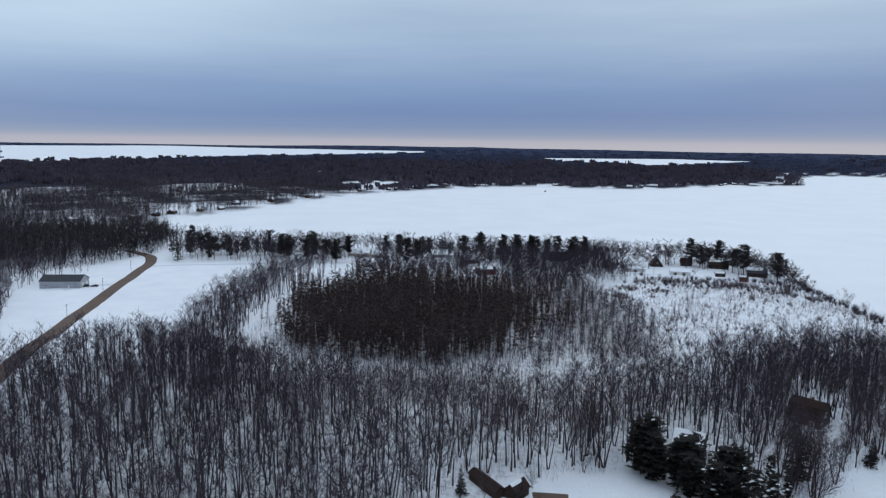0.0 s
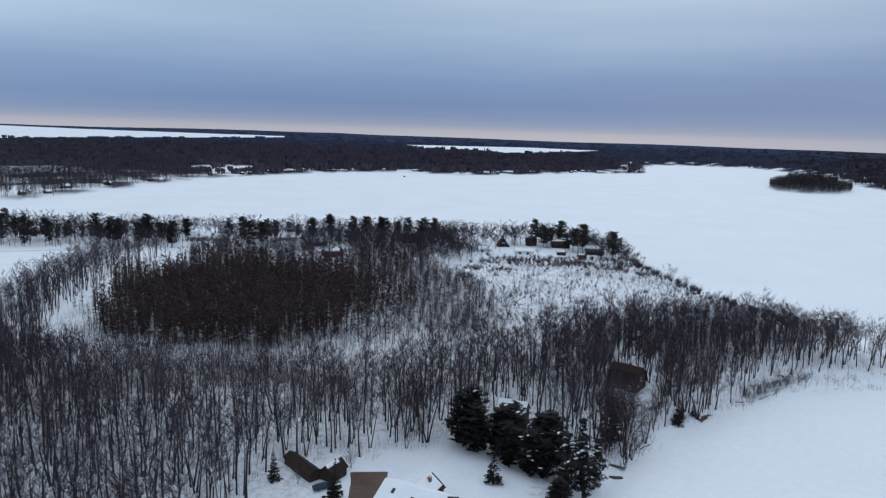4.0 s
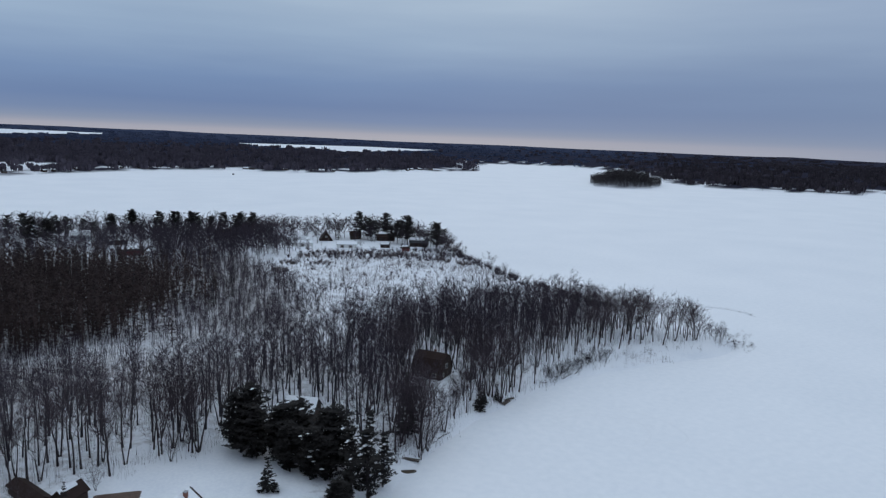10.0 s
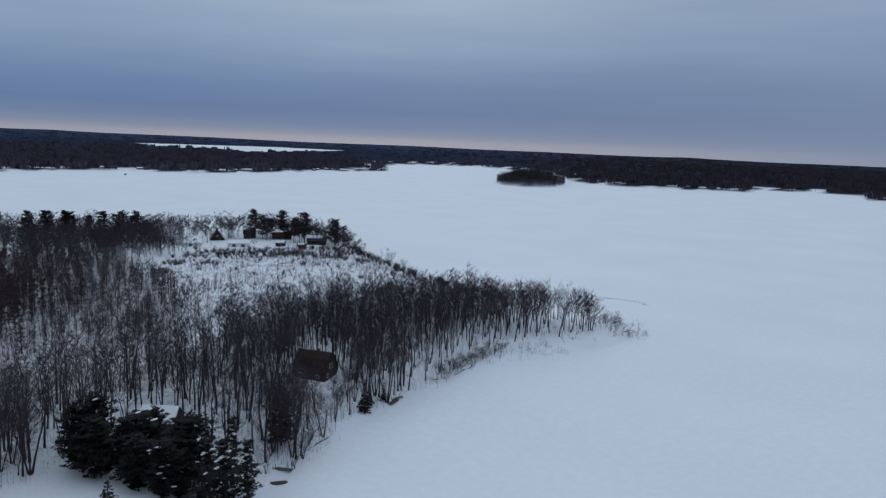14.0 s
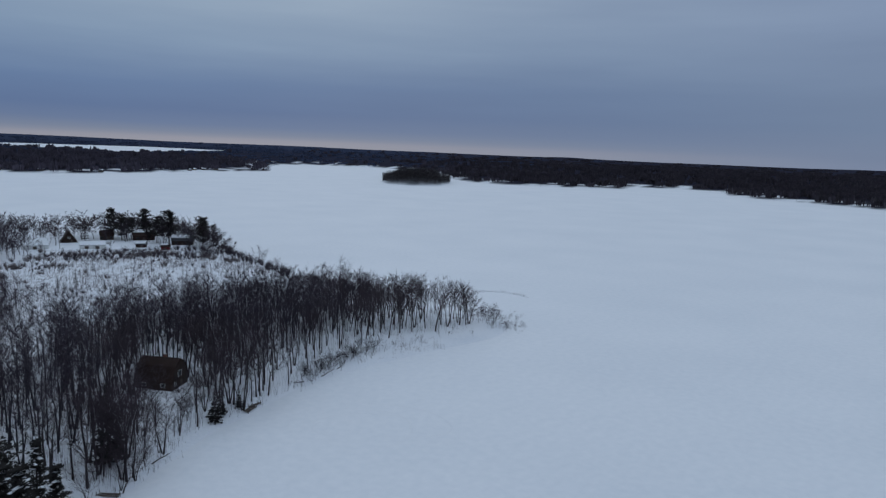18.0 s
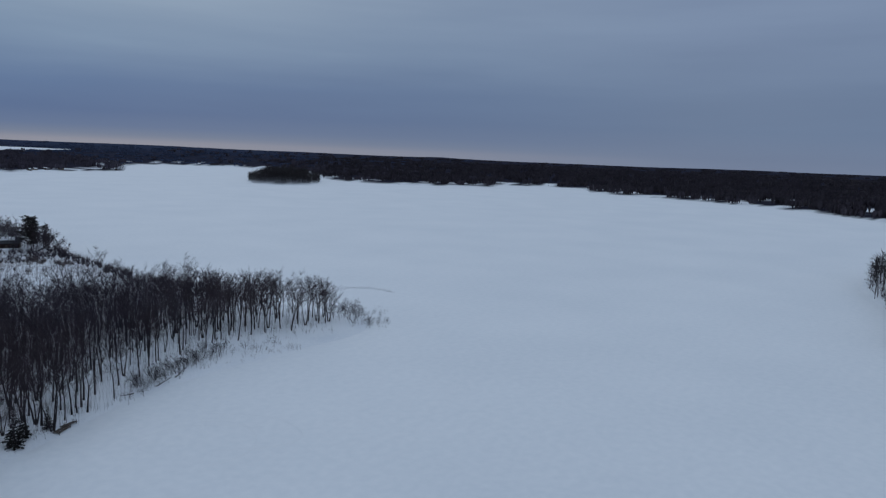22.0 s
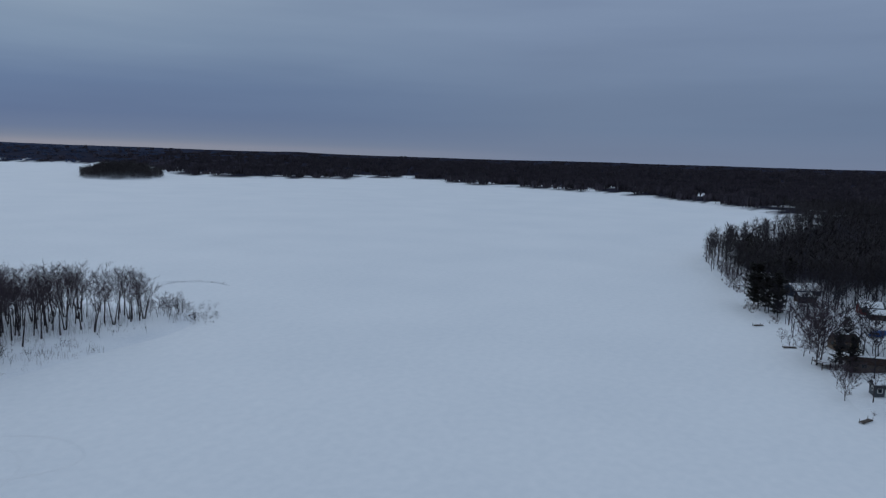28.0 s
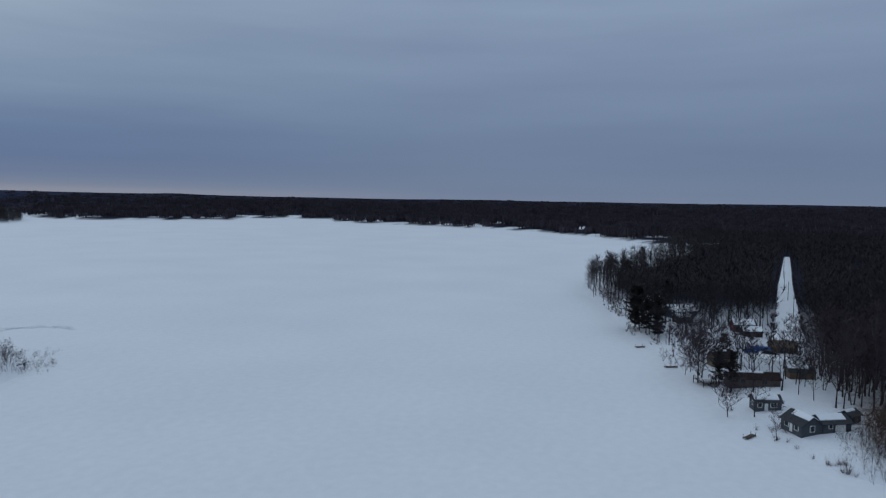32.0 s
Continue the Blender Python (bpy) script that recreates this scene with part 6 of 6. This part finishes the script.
# ---- docks, logs and poles ----
def dock(x, y, turn, ln, wd, label, tilt=0.0):
    """Dock sections hauled out on the shore: planks on stringers and posts."""
    e = empty("dock", pose(x * U, y * U, max(z_at(x, y), 0) + 0.35, tilt, 0, turn), label, "dock")
    for s in (-1, 1):
        bm = bmesh.new()
        box(bm, -ln / 2, ln / 2, s * wd * 0.4 - 0.06, s * wd * 0.4 + 0.06, -0.18, -0.02)
        part("stringer", bm, P_LOG, e)
        for q in (-0.42, 0.42):
            bm = bmesh.new()
            bmesh.ops.create_cone(bm, cap_ends=True, segments=6, radius1=0.06, radius2=0.06, depth=1.3, matrix=pose(q * ln, s * wd * 0.5, 0.1))
            part("post", bm, P_LOG, e)
    n = int(ln / 0.42)
    base = None
    for k in range(n):
        bm = bmesh.new()
        box(bm, -0.18, 0.18, -wd / 2, wd / 2, 0, 0.05)
        if base is None:
            pl = base = part("plank", bm, P_LOG, e)
        else:
            bm.free()
            pl = base.copy()
            scene.collection.objects.link(pl)
        pl.location = (-ln / 2 + (k + 0.5) * ln / n, 0, 0.01 * math.sin(k * 2.1))
    return e


dock(98, 141, 35, 5.0, 1.5, "weathered dock section stacked on the shore", 8)
dock(99.5, 142.3, 20, 4.2, 1.3, "weathered dock section hauled out at the shore", -10)
dock(68, 121.5, -40, 5.0, 1.3, "weathered dock lying in snow at the ice edge")
dock(197, 20.2, 150, 4.5, 1.2, "weathered dock section on the ice before the grey house")
dock(242, 33, 120, 4.5, 1.4, "dark dock section at the edge of the ice")
dock(262, 41, 130, 4, 1.4, "dark dock section below the pines")


def boat(x, y, turn, label, mat):
    """A small open boat, keel up on the shore."""
    e = empty("rowboat", pose(x * U, y * U, max(z_at(x, y), 0), 0, 0, turn), label, "boat")
    bm = bmesh.new()
    rows_ = []
    for i in range(9):
        u = i / 8
        w = 0.75 * math.sin(math.pi * (0.18 + 0.82 * u)) ** 0.6 if u < 1 else 0.03
        rows_.append([bm.verts.new((u * 4 - 2, w * s, z * (0.75 + 0.25 * (1 - u)))) for s, z in ((-1, 0.02), (-0.85, 0.38), (0, 0.58), (0.85, 0.38), (1, 0.02))])
    for p, q in zip(rows_, rows_[1:]):
        for j in range(4):
            bm.faces.new([p[j], p[j + 1], q[j + 1], q[j]])
    bm.faces.new(rows_[0][::-1])
    bmesh.ops.recalc_face_normals(bm, faces=bm.faces)
    part("hull", bm, mat, e)
    bm = bmesh.new()
    box(bm, -2, 1.7, -0.04, 0.04, 0.5, 0.64)
    part("keel", bm, P_LOG, e)
    return e


boat(66.3, 118.0, -15, "dull brown rowboat turned over at the shore", paint("dull_brown", (0.07, 0.055, 0.035)))
boat(88, 146, 10, "grey rowboat turned over under the trees", P_LGREY)
boat(92, 149, 40, "grey canoe turned over under the trees", P_LGREY)


def fallen_log(x, y, turn, ln, label):
    e = empty("fallen_log", pose(x * U, y * U, max(z_at(x, y), 0) + 0.12, 0, -6, turn), label, "log")
    s = Shape()
    p = np.zeros(3)
    for k in range(4):
        q = p + np.array([ln / 4, 0.25 * math.sin(k * 2 + x), 0.05])
        s.stick(p, q, 0.17 - 0.03 * k, 0.14 - 0.03 * k, 6)
        p = q
    shape_part("stem", s, M_BARK, e)
    s = Shape()
    for k in range(6):
        b = np.array([ln * (0.35 + 0.1 * k), 0, 0.1])
        s.stick(b, b + np.array([0.8, math.sin(k * 2.4) * 1.2, 0.7]), 0.05, 0.015)
    shape_part("branches", s, M_BARK, e)


for x, y, a, ln in ((124, 152.5, 35, 7), (119, 150.5, 20, 6), (70, 121.5, 60, 6), (76, 128, 20, 5), (114, 149.5, 200, 5), (186, 163, -10, 4)):
    fallen_log(x, y, a, ln, "fallen leafless trunk lying at the ice edge")


def pole(x, y, label, h=10.5, turn=0):
    e = empty("utility_pole", pose(x * U, y * U, z_at(x, y), 0, 0, turn), label, "pole", "utility poles")
    s = Shape()
    s.stick((0, 0, -0.3), (0, 0, h), 0.15, 0.1, 8)
    shape_part("post", s, P_LOG, e)
    bm = bmesh.new()
    box(bm, -1.1, 1.1, -0.06, 0.06, h - 0.9, h - 0.76)
    arm = part("crossarm", bm, P_LOG, e)
    for o in (-0.95, 0, 0.95):
        bm = bmesh.new()
        bmesh.ops.create_cone(bm, cap_ends=True, segments=6, radius1=0.06, radius2=0.04, depth=0.2, matrix=pose(o, 0, h - 0.66))
        part("insulator", bm, P_LGREY, arm)
    return e


first = pole(272, 3, "wooden utility pole with crossarm in the cleared corridor", turn=6)
for x, y in ((315, -1), (360, -5), (405, -9), (450, -14), (500, -20), (555, -26)):
    copy_thing(first, pose(x * U, y * U, z_at(x, y), 0, 0, 6))
for x, y in ((-138, 250), (-149, 300), (-159, 350), (-60, 384), (0, 388), (60, 372), (110, 358)):
    copy_thing(first, pose(x * U, y * U, z_at(x, y), 0, 0, 70 if x < -130 else 0)).scale = (0.8, 0.8, 0.75)

# ice hut far out on the lake
hut = house("ice_hut", 154, 1061, 20, 2.4, 1.8, 1.9, 0.3, P_BLACK, P_BLACK, "tiny dark ice hut far out on the frozen lake", snow=0, doors=[("f", 0, 0, 0.7, 1.6)], category="hut")
hut.location.z = 0.0


# ---- tracks on the ice ----
def snow_track(name, pts, width, label, high=0.03, lift=0.004):
    """Low twin ridges that a sled or car threw up."""
    p = np.array(pts, float) * U
    d = np.gradient(p, axis=0)
    n = np.stack([d[:, 1], -d[:, 0]], 1) / (np.hypot(d[:, 0], d[:, 1])[:, None] + 1e-9)
    v, f = [], []
    for i in range(len(p)):
        for o, z in ((-0.5, 0.004), (-0.4, high), (-0.28, 0.006), (0.28, 0.006), (0.4, high), (0.5, 0.004)):
            w = width * (1 + 0.15 * math.sin(i * 0.9))
            v.append((*(p[i] + n[i] * o * w), z + lift))
        if i:
            for j in range(5):
                f.append((6 * i - 6 + j, 6 * i - 5 + j, 6 * i + j + 1, 6 * i + j))
    tagged(new(name, quick_mesh(name, v, f, M_RIDGE, True)), label, "track", kind="stuff")


def loop_pts(cx, cy, rx_, ry_, turn, a0, a1, n=60, wob=0.0):
    t = np.radians(np.linspace(a0, a1, n))
    x, y = rx_ * np.cos(t) * (1 + wob * np.sin(3 * t)), ry_ * np.sin(t)
    c, s = math.cos(radians(turn)), math.sin(radians(turn))
    return np.stack([cx + x * c - y * s, cy + x * s + y * c], 1)


gt = np.random.RandomState(73)
for k in range(4):
    a0 = gt.uniform(0, 360)
    snow_track("sled_loop", loop_pts(112 + gt.uniform(-4, 4), 121 + gt.uniform(-3, 3), gt.uniform(6, 15), gt.uniform(4, 9.5), 140 + gt.uniform(-12, 12), a0, a0 + gt.uniform(90, 240), 60, gt.uniform(0, 0.1)), gt.uniform(0.5, 0.9), "faint sled loop in the lake snow", 0.012, 0.004 + 0.005 * k)
snow_track("tip_arc", loop_pts(212, 189, 14.5, 10.5, 60, -75, 100, 40, 0.05), 1.6, "low snow ridge curving off the tip", 0.22)
snow_track("tip_arc", loop_pts(210, 190, 16.5, 8.0, 62, -40, 70, 40, 0.08), 1.2, "low snow ridge curving off the tip", 0.16)
bx, by = loop_pts(212, 189, 14.5, 10.5, 60, -75, 60, 60).T
bx, by = np.concatenate([bx, gt.normal(200, 3.5, 14)]), np.concatenate([by, gt.normal(174, 3, 14)])
bx, by = bx + gt.normal(0, 0.5, len(bx)), by + gt.normal(0, 0.5, len(by))
pick = gt.rand(len(bx)) < 0.6
rows_ = deal(stalk_tpl, bx[pick], by[pick], 210, 0.2, 0.55, squash=0.3)
for _, r_ in rows_:
    r_[:, 2] = 0.0
joined("reeds", rows_, M_SHRUB, "dry reeds poking through the ice off the tip", "reeds")
